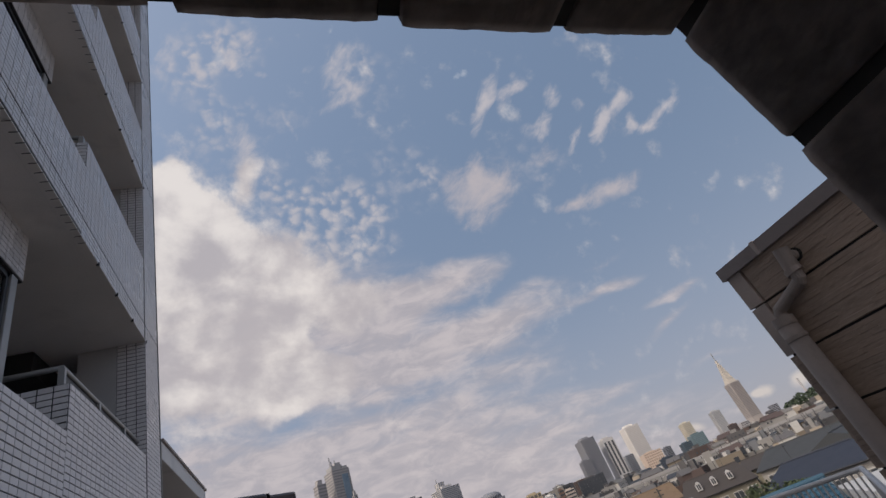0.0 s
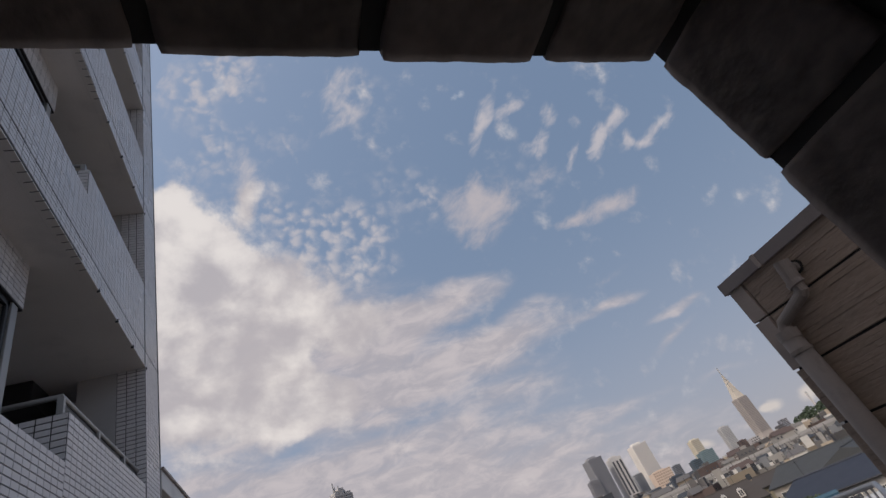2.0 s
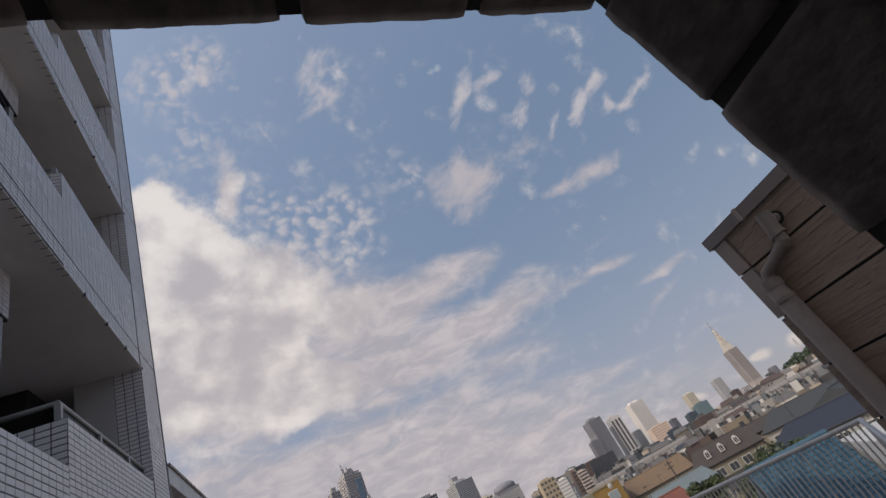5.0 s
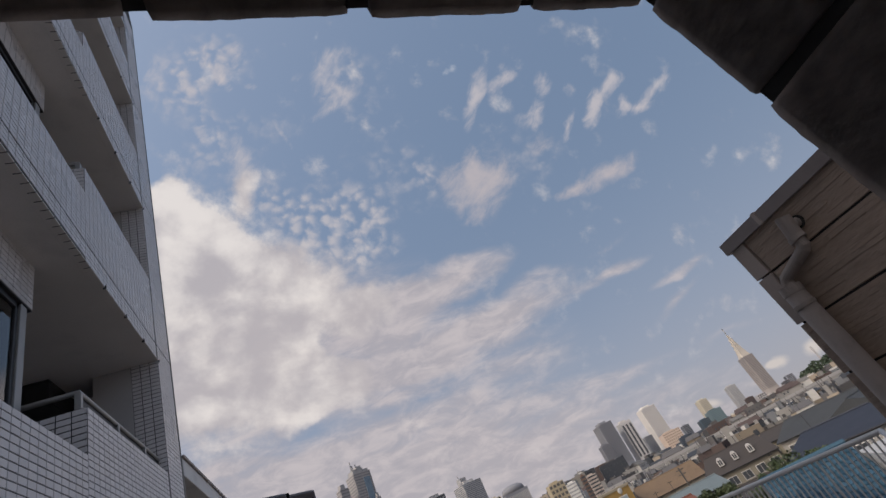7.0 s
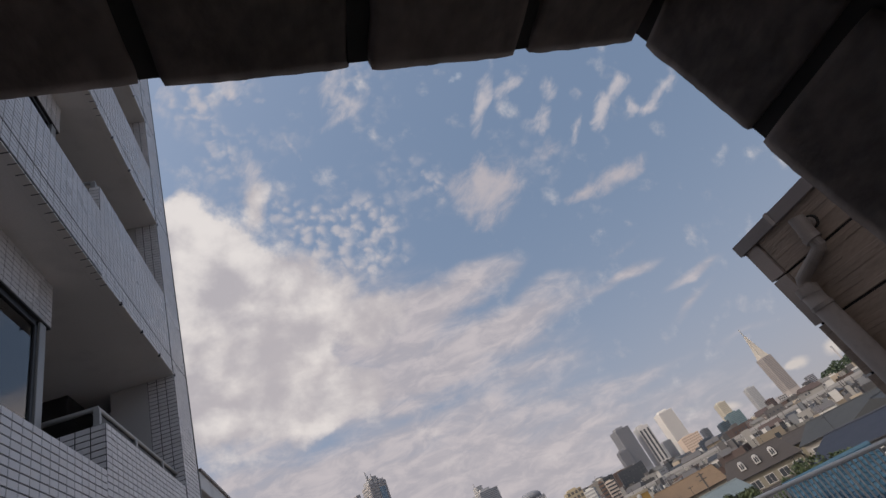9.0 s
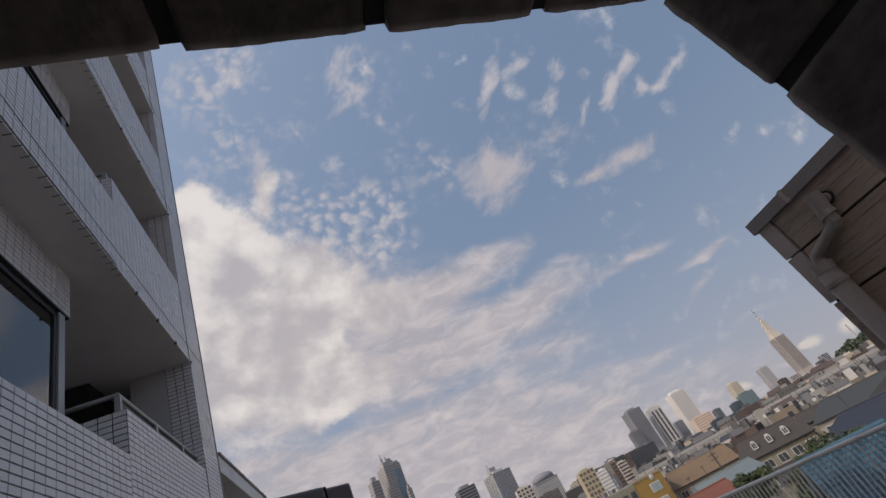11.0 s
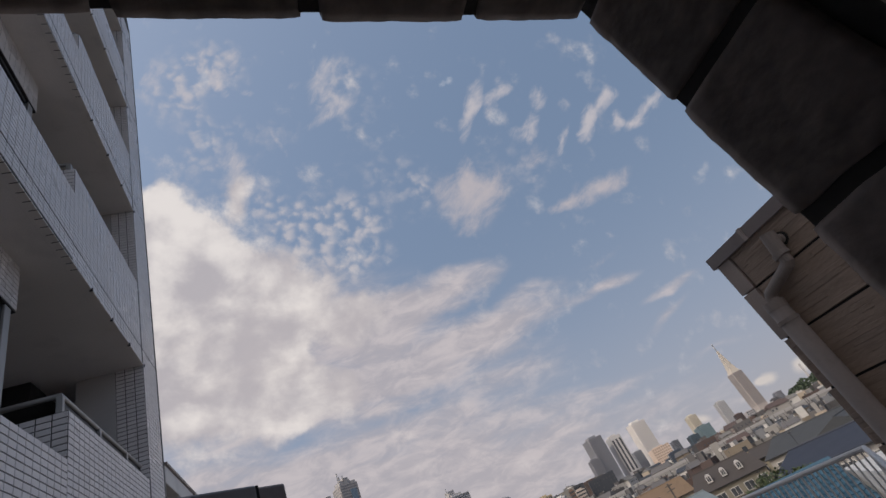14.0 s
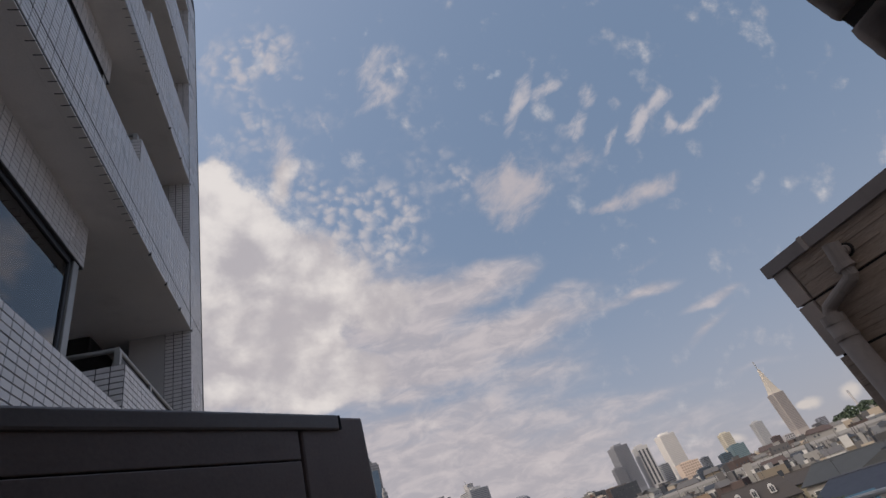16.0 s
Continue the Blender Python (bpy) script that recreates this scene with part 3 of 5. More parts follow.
near_wall = None
for s in range(5):
    z0 = BASE_Z + STOREY * s
    low, high = z0 + 0.955, z0 + 1.355
    bottom = z0 if s else z0 - 1.2
    y0 = 0.6 if s else 1.6
    par = apart("parapet", boxes(((FX - 0.16, y0, bottom), (FX - 0.005, STEP_Y, low)), ((FX - 0.16, STEP_Y, bottom), (FX - 0.005, PIER_Y - 0.004, high)),
                                 ((FX - 0.005 - 4 * TW, STEP_Y + 0.004, low - 0.3), (FX - 0.16, STEP_Y + 0.15, high))), GROUT, apt, "white-tiled balcony front with a raised step")
    nrow = int((low - bottom) / TH)
    ncol_low = int((STEP_Y - y0) / TW)
    ncol_hi = int((PIER_Y - STEP_Y) / TW)
    if s == 0:
        near_wall = (par, STEP_Y - ncol_low * TW, low - nrow * TH, ncol_low, nrow)
        field(par, (FX - 0.005, STEP_Y - ncol_low * TW, low - nrow * TH), (0, 1, 0), (0, 0, 1), ncol_low, nrow, (1, 0, 0), skip=lambda i, j: i >= 9 and j >= nrow - 18 and i < 25)
    else:
        field(par, (FX - 0.005, STEP_Y - ncol_low * TW, low - nrow * TH), (0, 1, 0), (0, 0, 1), ncol_low, nrow, (1, 0, 0), skip=lambda i, j: False)
    nrow_hi = int((high - bottom) / TH)
    field(par, (FX - 0.005, STEP_Y, high - nrow_hi * TH), (0, 1, 0), (0, 0, 1), ncol_hi, nrow_hi, (1, 0, 0))
    field(par, (FX - 0.005 - 4 * TW, STEP_Y, high - 12 * TH), (1, 0, 0), (0, 0, 1), 4, 12, (0, -1, 0))
    if s:
        # open movement joint and drip edge under the tiled front
        apart("movement_joint", boxes(((FX - 0.006, y0, z0 + 0.232), (FX + 0.0005, PIER_END - 0.01, z0 + 0.243))), SHADOWGAP, par)
        apart("drip_edge", boxes(((FX - 0.092, y0, z0 - 0.009), (FX - 0.001, PIER_Y, z0 + 0.004)), bevel=0.002), SOFFIT, par)
        gap = mesh_of("drip_joint", boxes(((-0.06, -0.0035, -0.0115), (0.0012, 0.0035, -0.004))), GROUT)
        for k in range(32):
            yk = STEP_Y - 30 * TW + k * TW
            if s < 4:
                piece("drip_joint", gap, par, pose(0, yk, z0 - GZ))
        for k in range(4):
            yk = 4.75 + 0.62 * k
            apart("drip_clip", boxes(((FX - 0.02, yk - 0.006, z0 - 0.03), (FX + 0.012, yk + 0.006, z0 + 0.012)), bevel=0.002), DARKALU, par)
        apart("slab", boxes(((-6.2, 0.6, z0 - 0.006), (FX - 0.092, PIER_Y, z0 + 0.22)), ((-6.2, PIER_Y, z0 - 0.006), (-4.262, PIER_END - 0.06, z0 + 0.22))), SOFFIT, apt, "painted underside of the balcony slab")
    else:
        apart("slab", boxes(((-6.2, 0.6, z0 + 0.0), (FX - 0.16, PIER_Y, z0 + 0.22))), SOFFIT, apt)
    # bay with its window, set back behind the front
    zt = z0 + STOREY
    bx, by = -3.90, 4.24
    head = zt - 0.50
    apart("bay_head", boxes(((bx - 0.2, 0.6, head), (bx - 0.004, by, zt))), GROUT, apt, "tiled band over the bay window")
    hd = apt.children[-1]
    nh = int((zt - head) / TH)
    field(hd, (bx - 0.004, by - 33 * TW, zt - nh * TH), (0, 1, 0), (0, 0, 1), 33, nh, (1, 0, 0))
    apart("bay_side", boxes(((-6.0, by - 0.15, z0 + 0.22), (bx - 0.10, by - 0.07, zt))), INNER, apt)
    win = apart("window", boxes(((bx - 0.065, 1.0, head - 0.055), (bx - 0.03, by - 0.03, head)), ((bx - 0.065, by - 0.20, z0 + 0.5), (bx - 0.03, by - 0.16, head)),
                                ((bx - 0.065, 1.0, z0 + 0.5), (bx - 0.03, by - 0.03, z0 + 0.56)), bevel=0.004), DARKALU, apt, "dark aluminium window in the bay")
    apart("jamb", boxes(((bx - 0.10, by - 0.158, z0 + 0.5), (bx - 0.012, by - 0.062, head - 0.002)), bevel=0.004), ALU, win, "grey metal jamb cover")
    for k, ym in enumerate((1.55, 2.85)):
        apart("mullion", boxes(((bx - 0.11, ym - 0.035, z0 + 0.56), (bx - 0.035, ym + 0.035, head - 0.055)), bevel=0.004), ALU, win)
    for ya, yb in ((1.0, 1.515), (1.585, 2.815), (2.885, by - 0.20)):
        pane = apart("pane", boxes(((bx - 0.052, ya, z0 + 0.56), (bx - 0.046, yb, head - 0.055))), PANE, win)
        pane.visible_shadow = False
    cm = bmesh.new()
    prev = None
    for k in range(61):
        yk = 2.55 + 1.37 * k / 60
        xk = bx - 0.18 + 0.03 * math.sin(k * 0.95) + 0.01 * math.sin(k * 2.3)
        cur = (cm.verts.new((xk, yk, z0 + 0.3)), cm.verts.new((xk, yk, head - 0.02)))
        if prev:
            cm.faces.new((prev[0], cur[0], cur[1], prev[1]))
        prev = cur
    bmesh.ops.solidify(cm, geom=cm.faces[:], thickness=0.004)
    apart("curtain", cm, CURTAIN, win, "pale pleated curtain", smooth=True)
    # recess behind the balcony
    apart("recess_wall", boxes(((-6.2, by, z0 + 0.22), (-6.05, PIER_END - 0.2, zt)), ((-6.2, PIER_END - 0.2, z0), (-4.26, PIER_END - 0.05, zt))), INNER, apt)
    apart("ceiling_duct", boxes(((-5.4, 6.30, zt - 0.30), (-4.62, 7.05, zt - 0.008)), bevel=0.01), DARKALU, apt, "dark boxed duct under the slab")
    rail = apart("handrail", tube([(FX - 0.5, STEP_Y + 0.10, high + 0.20), (FX - 0.10, STEP_Y + 0.10, high + 0.20), (FX - 0.10, PIER_Y, high + 0.20)], 0.024), ALU, apt, "grey metal handrail on short posts")
    apart("infill", boxes(((FX - 0.112, STEP_Y + 0.12, high + 0.04), (FX - 0.104, PIER_Y, high + 0.17))), DARKALU, rail, "dark strip below the rail")
    for yk in (STEP_Y + 0.10, STEP_Y + 0.95, STEP_Y + 1.75):
        apart("rail_post", boxes(((FX - 0.125, yk - 0.02, high - 0.02), (FX - 0.075, yk + 0.02, high + 0.19)), bevel=0.003), ALU, rail)

# end pier with its sloping top, and the body behind
pier = apart("pier", prism([(y, z) for y, z in ((PIER_Y, GZ), (PIER_END, GZ), (PIER_END, 13.9), (PIER_Y, 15.27))], 0, -4.26, FX - 0.005), GROUT, apt, "white-tiled end pier")
npz = int((13.6 + 1.2) / TH)
field(pier, (FX - 0.005, PIER_Y, -1.2), (0, 1, 0), (0, 0, 1), 6, npz, (1, 0, 0))
field(pier, (FX - 0.005 - 3 * TW, PIER_Y, -1.2), (1, 0, 0), (0, 0, 1), 3, npz, (0, -1, 0))
apart("pier_face", boxes(((-4.262, PIER_Y - 0.004, -1.2), (FX - 0.006 - 3 * TW, PIER_Y + 0.02, 13.4))), INNER, pier, "plain painted inner face")
apart("corner_bead", boxes(((FX - 0.012, PIER_END - 0.012, -1.2), (FX + 0.001, PIER_END + 0.004, 13.88))), ALU, pier)
apart("core", boxes(((-11.0, 0.6, GZ), (-6.2, PIER_END, 15.3)), ((-6.2, -4.0, GZ), (FX - 0.2, 0.6, 15.3)), ((-6.2, 0.6, 15.3 - 0.2), (FX - 0.2, PIER_Y, 15.3))), RENDERED, apt, "painted body of the building")
apart("lower_front", boxes(((-6.2, 0.6, GZ), (FX - 0.006, PIER_Y, BASE_Z - 1.2))), RENDERED, apt)
apart("front_end", boxes(((FX - 0.2, 0.3, GZ), (FX - 0.006, 0.6, 15.3))), RENDERED, apt)

# ---- low neighbour beyond the pier ----
annex = thing("low_annex", "low grey annex with a broad eave and windows", "building", (FX, 8.9, GZ))
part("body", boxes(((-3.0, -1.55, 0), (-0.35, 1.6, 16.2))), RENDERED, annex)
part("eave", boxes(((-3.2, -1.55, 16.47), (0.0, 1.85, 16.71)), bevel=0.01), SOFFIT, annex, "pale flat eave")
part("eave_edge", boxes(((-3.2, -1.55, 16.71), (0.025, 1.875, 16.75)), bevel=0.004), COPING, annex)
part("upper_wall", boxes(((-3.0, -1.55, 16.2), (-0.5, 1.6, 16.47))), INNER, annex)
for k in range(3):
    y0 = -1.4 + 1.0 * k
    w = part("window", boxes(((-0.36, y0, 15.1), (-0.3, y0 + 0.05, 16.2)), ((-0.36, y0 + 0.83, 15.1), (-0.3, y0 + 0.88, 16.2)),
                             ((-0.36, y0, 16.14), (-0.3, y0 + 0.88, 16.2)), ((-0.36, y0, 15.1), (-0.3, y0 + 0.88, 15.16))), ALU, annex)
    part("pane", boxes(((-0.345, y0 + 0.05, 15.16), (-0.338, y0 + 0.83, 16.14))), DARKALU, w)

# ---- the house with brown siding ----
RX, RY, RT = 1.82, 2.84, 1.262
sid = thing("siding_house", "house clad in chiselled brown siding boards", "building", (RX, RY, GZ))
part("core", boxes(((0.02, -6.0, 0), (5.0, -0.02, RT - GZ))), SHADOWGAP, sid)


def siding_board(length, height, seed):
    """A board of stacked split-stone relief on the y-z plane, its face towards -x: short courses that stand out at their foot."""
    bm = bmesh.new()
    nx, courses = 230, 11
    r = random.Random(int(seed * 100))
    proud = []
    for c in range(courses):
        run, left, depth = [], 0, 0.0
        for i in range(nx + 1):
            if left <= 0:
                left = r.randint(5, 26)
                depth = r.choice((0.0, 0.002, 0.004, 0.007, 0.011, 0.014))
            left -= 1
            run.append(depth)
        proud.append(run)
    levels = [(c, q) for c in range(courses) for q in (0.02, 0.14, 0.6, 0.98)]
    levels = [(0, 0.0)] + levels + [(courses - 1, 1.0)]
    rows = []
    for i in range(nx + 1):
        row = []
        for n, (c, q) in enumerate(levels):
            wave = 0.006 * noise.noise(Vector((i * 0.07, c * 3.7, seed)))
            y, z = -length * i / nx, height * (c + q) / courses
            lip = (0.25, 1.0, 0.6, 0.2)[min(3, int(q * 7))] if q > 0.1 else 0.1
            x = -0.003 - 1.9 * proud[c][i] * lip - 0.0022 * noise.noise(Vector((y * 26, z * 70, seed + 3)))
            if i in (0, nx) or n in (0, len(levels) - 1):
                x = 0.0
            else:
                z += wave if 0 < n < len(levels) - 1 and 0 < c < courses - 1 else 0.0
            row.append(bm.verts.new((x, y, z)))
        rows.append(row)
    nz = len(levels) - 1
    for i in range(nx):
        for j in range(nz):
            bm.faces.new((rows[i][j], rows[i + 1][j], rows[i + 1][j + 1], rows[i][j + 1]))
    rim = [rows[i][0] for i in range(nx + 1)] + [rows[nx][j] for j in range(1, nz + 1)] + [rows[i][nz] for i in range(nx - 1, -1, -1)] + [rows[0][j] for j in range(nz - 1, 0, -1)]
    backs = [bm.verts.new((0.016, v.co.y, v.co.z)) for v in rim]
    for k in range(len(rim)):
        bm.faces.new((rim[k], backs[k], backs[(k + 1) % len(rim)], rim[(k + 1) % len(rim)]))
    return bm


JOINTS = (0.938, 0.503, 0.066, -0.371, -0.808, -1.245)
TRIM_W = 0.135
tops = (RT,) + JOINTS
for k in range(len(JOINTS)):
    zt, zb = tops[k], JOINTS[k] + 0.018
    ob = part("siding_board", siding_board(3.6, zt - zb, k * 4.7), SIDING, sid)
    ob.location = (0, -TRIM_W - 0.012 if k < 2 else -0.002, zb - GZ)
    if k < 2:
        part("corner_trim", boxes(((-0.018, -TRIM_W, zb - GZ), (0.10, 0.006, zt - GZ + 0.004)), bevel=0.003), TRIM, sid)
    else:
        part("corner_return", boxes(((0.002, -0.0015, zb - GZ), (0.10, 0.008, zt - GZ)), bevel=0.002), SIDING, sid)
part("lower_wall", boxes(((0.0, -6.0, 0), (0.03, -0.003, JOINTS[-1] - GZ))), SIDING, sid)
part("end_wall", boxes(((0.10, -0.016, 0), (5.0, 0.0, RT - GZ))), SIDING, sid)
cop = part("coping", boxes(((-0.045, -0.405, RT - GZ), (0.30, 0.036, RT - GZ + 0.108)), bevel=0.003), COPING, sid, "dark folded metal coping")
part("coping_length", boxes(((-0.045, -6.0, RT - GZ), (0.30, -0.407, RT - GZ + 0.108)), bevel=0.003), COPING, cop)
part("joint_cover", boxes(((-0.053, -0.425, RT - GZ - 0.004), (0.302, -0.387, RT - GZ + 0.116)), bevel=0.003), TRIM, cop)
part("roof_deck", boxes(((0.28, -6.0, RT - GZ - 0.1), (5.0, 0.0, RT - GZ + 0.03))), COPING, sid)
# rainwater pipe: outlet, hopper elbow, offset bend and downpipe
H = -GZ
pipe = thing("downpipe", "grey rainwater pipe bending from an outlet beside the corner", "pipe", (RX, RY - 0.15, GZ))
part("outlet_ring", tube([(0.012, -0.446, 1.105 + H), (-0.02, -0.446, 1.105 + H)], 0.055, 20), SHADOWGAP, pipe)
part("outlet", tube([(0.0, -0.446, 1.105 + H), (-0.055, -0.446, 1.105 + H)], 0.040, 18), PIPE, pipe, smooth=False)
part("hopper", tube([(-0.078, -0.43, 1.185 + H), (-0.078, -0.428, 1.175 + H), (-0.078, -0.398, 1.0 + H)], 0.056, 18), PIPE, pipe, "capped outlet elbow")
part("branch", tube([(-0.078, -0.415, 1.11 + H), (-0.035, -0.446, 1.105 + H)], 0.045, 16), PIPE, pipe)
part("collar", tube([(-0.078, -0.395, 1.02 + H), (-0.078, -0.40, 0.98 + H)], 0.064, 18), PIPE, pipe)
part("offset_bend", tube([(-0.078, -0.398, 1.0 + H), (-0.078, -0.395, 0.94 + H), (-0.077, -0.375, 0.918 + H), (-0.071, -0.10, 0.83 + H), (-0.07, -0.078, 0.80 + H), (-0.07, -0.075, 0.72 + H)], 0.047, 16), PIPE, pipe)
part("collar", tube([(-0.08, -0.07, 0.77 + H), (-0.085, -0.066, 0.70 + H)], 0.080, 18), PIPE, pipe)
part("shaft", tube([(-0.085, -0.066, 0.73 + H), (-0.085, -0.066, -3.0 + H)], 0.076, 20), PIPE, pipe, smooth=True)
for zb in (0.585, -0.75):
    part("bracket", tube([(-0.085, -0.066, zb + H), (-0.085, -0.066, zb + 0.03 + H)], 0.083, 18), PIPE, pipe)
    part("bracket_arm", boxes(((-0.03, -0.09, zb + H), (0.02, -0.06, zb + 0.03 + H))), PIPE, pipe)
vent = thing("vent_cap", "small pale round vent cap on the siding", "vent", (RX, RY - 0.68, GZ))
vm = tube([(0.0, 0, 0.03 + H), (-0.05, 0, 0.03 + H), (-0.065, 0, 0.03 + H)], 0.055, 20)
part("hood", vm, PIPE, vent)
part("flange", tube([(0.0, 0, 0.03 + H), (-0.012, 0, 0.03 + H)], 0.07, 20), PIPE, vent)

# ---- the town and the towers ----
EYE = Vector((-1.99, 0.0, 0.15))


def there(az, dist, z=GZ):
    """A place by compass angle from +y and distance."""
    return (EYE.x + dist * math.sin(radians(az)), EYE.y + dist * math.cos(radians(az)), z)


def high(el, dist):
    return EYE.z + dist * math.tan(radians(el)) - GZ


GLASSY = material("far_glass", (0.045, 0.05, 0.058), 0.3, vary=0.2, grain=0.2, coarse=0.02)
paints = {}


def paint(r, g, b, rough=0.8):
    key = (r, g, b)
    if key not in paints:
        paints[key] = wallpaint("wall_paint", key, rough)
    return paints[key]


def tower(name, label, az0, az1, el, dist, wall, turn=20.0, deep=1.0, floors=14, bands="rows", foot=None, win=None):
    """A tall building as wide as the angles az0..az1 show, turned off the line of sight, with its window bands as pieces."""
    az = (az0 + az1) / 2
    a = radians(turn)
    full = 2 * dist * math.tan(radians(az1 - az0) / 2)
    w = full / (math.cos(a) + deep * abs(math.sin(a)))
    d = w * deep
    h = high(el, dist)
    ob = thing(name, label, "building", there(az, dist), -az + turn)
    part("body", boxes(((-w / 2, -d / 2, 0), (w / 2, d / 2, h))), wall, ob)
    glassm = win or GLASSY
    lo = h * 0.25 if dist > 600 else h * 0.1
    if bands == "rows":
        floors = int(floors * 1.5)
        step = (h - lo) / floors
        strips = {}
        for k in range(floors):
            z = lo + step * (k + 0.3)
            for f, (sx, sy, off) in enumerate(((w * 0.46, 0.002 * dist / 4, (0, -d / 2)), (0.002 * dist / 4, d * 0.46, (-w / 2 if turn > 0 else w / 2, 0)))):
                if f not in strips:
                    strips[f] = mesh_of("window_band", boxes(((-sx, -sy, 0), (sx, sy, step * 0.42))), glassm)
                piece("window_band", strips[f], ob, pose(off[0], off[1], z))
    elif bands == "columns":
        me = mesh_of("window_band", boxes(((-w / floors * 0.24, -0.4, 0), (w / floors * 0.24, 0.4, h * 0.93 - lo))), glassm)
        for k in range(floors):
            piece("window_band", me, ob, pose(-w / 2 + w * (k + 0.5) / floors, -d / 2, lo))
    elif bands == "grid":
        rows, cols = floors, max(3, int(floors * w / h * 1.3))
        sx, sz = w / cols * 0.33, (h - lo) / rows * 0.28
        me = mesh_of("window", boxes(((-sx, -0.15, -sz), (sx, 0.15, sz))), glassm)
        for k in range(rows):
            for c in range(cols):
                piece("window", me, ob, pose(-w / 2 + w * (c + 0.5) / cols, -d / 2, lo + (h - lo) * (k + 0.5) / rows))
    part("plant_room", boxes(((-w * 0.3, -d * 0.3, h), (w * 0.22, d * 0.3, h + min(6, h * 0.04)))), wall, ob)
    return ob, w, d, h


# tall stepped tower with a long spire
ob, w, d, h = tower("spire_tower", "tall stepped office tower with a cream spire", 46.75, 48.25, 4.05, 1650, paint(0.42, 0.37, 0.34), 32, 1.0, 18, "rows", win=paint(0.27, 0.25, 0.25))
zz = h
for k, (f, dz) in enumerate(((0.80, 9), (0.66, 11), (0.54, 12), (0.42, 13), (0.30, 14), (0.18, 12))):
    bm = bmesh.new()
    box(bm, (-w / 2 * f, -d / 2 * f, zz - 0.5), (w / 2 * f, d / 2 * f, zz + dz))
    for v in bm.verts:
        if v.co.z > zz:
            v.co.x *= 0.86
            v.co.y *= 0.86
    part("step", bm, paint(0.50, 0.45, 0.39), ob, "cream tapering crown step")
    zz += dz
part("mast", tube([(0, 0, zz - 1), (0, 0, zz + 24)], 1.3, 6), paint(0.3, 0.3, 0.3), ob)
part("crane", boxes(((w * 0.36, -1.2, h), (w * 0.46, 1.2, h + 9))), paint(0.12, 0.12, 0.13), ob)

# twin-peaked high-rise
ob, w, d, h = tower("high_rise", "grey granite high-rise with blue glass and roof antennas", 3.5, 6.2, 11.2, 640, paint(0.40, 0.37, 0.36), 28, 0.9, 22, "rows", win=paint(0.25, 0.245, 0.25))
part("glass_front", boxes(((w * 0.02, -d / 2 - 1.0, 0), (w * 0.36, -d / 2 + 0.5, h * 0.95))), paint(0.16, 0.22, 0.28, 0.3), ob, "blue glass bay")
for k, (xa, xb, e) in enumerate(((-0.42, -0.16, 5), (-0.2, 0.1, 8), (0.15, 0.46, 3))):
    part("crown", boxes(((w * xa, -d * 0.4, h), (w * xb, d * 0.3, h + e))), paint(0.36, 0.35, 0.35), ob)
for xa, hh in ((-0.28, 17), (-0.2, 12), (0.0, 13)):
    part("antenna", tube([(w * xa, 0, h), (w * xa, 0, h + hh)], 0.7, 6), paint(0.3, 0.3, 0.31), ob)
tower("high_rise_wing", "lower grey granite wing beside the high-rise", 2.2, 3.55, 10.4, 620, paint(0.36, 0.34, 0.34), 28, 1.0, 18, "rows", win=paint(0.23, 0.22, 0.225))
tower("high_rise_wing", "low side block of the high-rise", 5.9, 6.5, 8.4, 625, paint(0.40, 0.38, 0.37), 28, 1.0, 14, "rows", win=paint(0.25, 0.245, 0.25))
# middle group
tower("office_block", "dark grey office block with roof plant", 10.5, 12.9, 5.9, 700, paint(0.26, 0.26, 0.27), 15, 0.8, 12, "rows")
ob, w, d, h = tower("banded_tower", "white office tower with horizontal window bands", 13.9, 17.1, 5.75, 720, paint(0.52, 0.50, 0.49), 34, 0.8, 20, "rows", win=paint(0.22, 0.23, 0.25))
part("roof_frame", boxes(((-w * 0.35, -d * 0.2, h + 2), (-w * 0.05, d * 0.2, h + 9)), ((-w * 0.32, 0, h + 9), (-w * 0.30, 1, h + 14))), paint(0.36, 0.35, 0.35), ob)
ob, w, d, h = tower("domed_tower", "grey office tower with a rounded roof", 18.2, 21.3, 3.0, 800, paint(0.25, 0.25, 0.27), 18, 0.7, 14, "columns", win=paint(0.5, 0.48, 0.46))
dm = bmesh.new()
bmesh.ops.create_uvsphere(dm, u_segments=20, v_segments=10, radius=1)
for v in dm.verts:
    v.co = (v.co.x * w * 0.5, v.co.y * d * 0.5, h + max(0, v.co.z) ** 0.6 * 11)
part("dome", dm, paint(0.24, 0.24, 0.26), ob, smooth=True)
tower("roof_crane_block", "pale block with a slim roof crane", 16.4, 18.3, 3.3, 640, paint(0.52, 0.47, 0.4), 10, 0.8, 9, "grid")
tower("apartment_block", "beige apartment block with a grid of balconies", 23.0, 25.0, 2.0, 330, paint(0.42, 0.35, 0.24), 14, 0.8, 8, "grid", win=paint(0.12, 0.11, 0.1))
tower("apartment_block", "white apartment block with stepped balconies", 25.0, 26.3, 1.35, 360, paint(0.55, 0.54, 0.52), -12, 0.8, 7, "rows", win=paint(0.3, 0.3, 0.31))
tower("apartment_block", "brown brick apartment block", 26.7, 27.3, 1.45, 380, paint(0.17, 0.11, 0.085), 10, 1.4, 6, "rows")
tower("apartment_block", "beige apartment block behind the brick one", 27.2, 28.4, 1.15, 400, paint(0.5, 0.42, 0.36), 12, 0.8, 6, "rows")
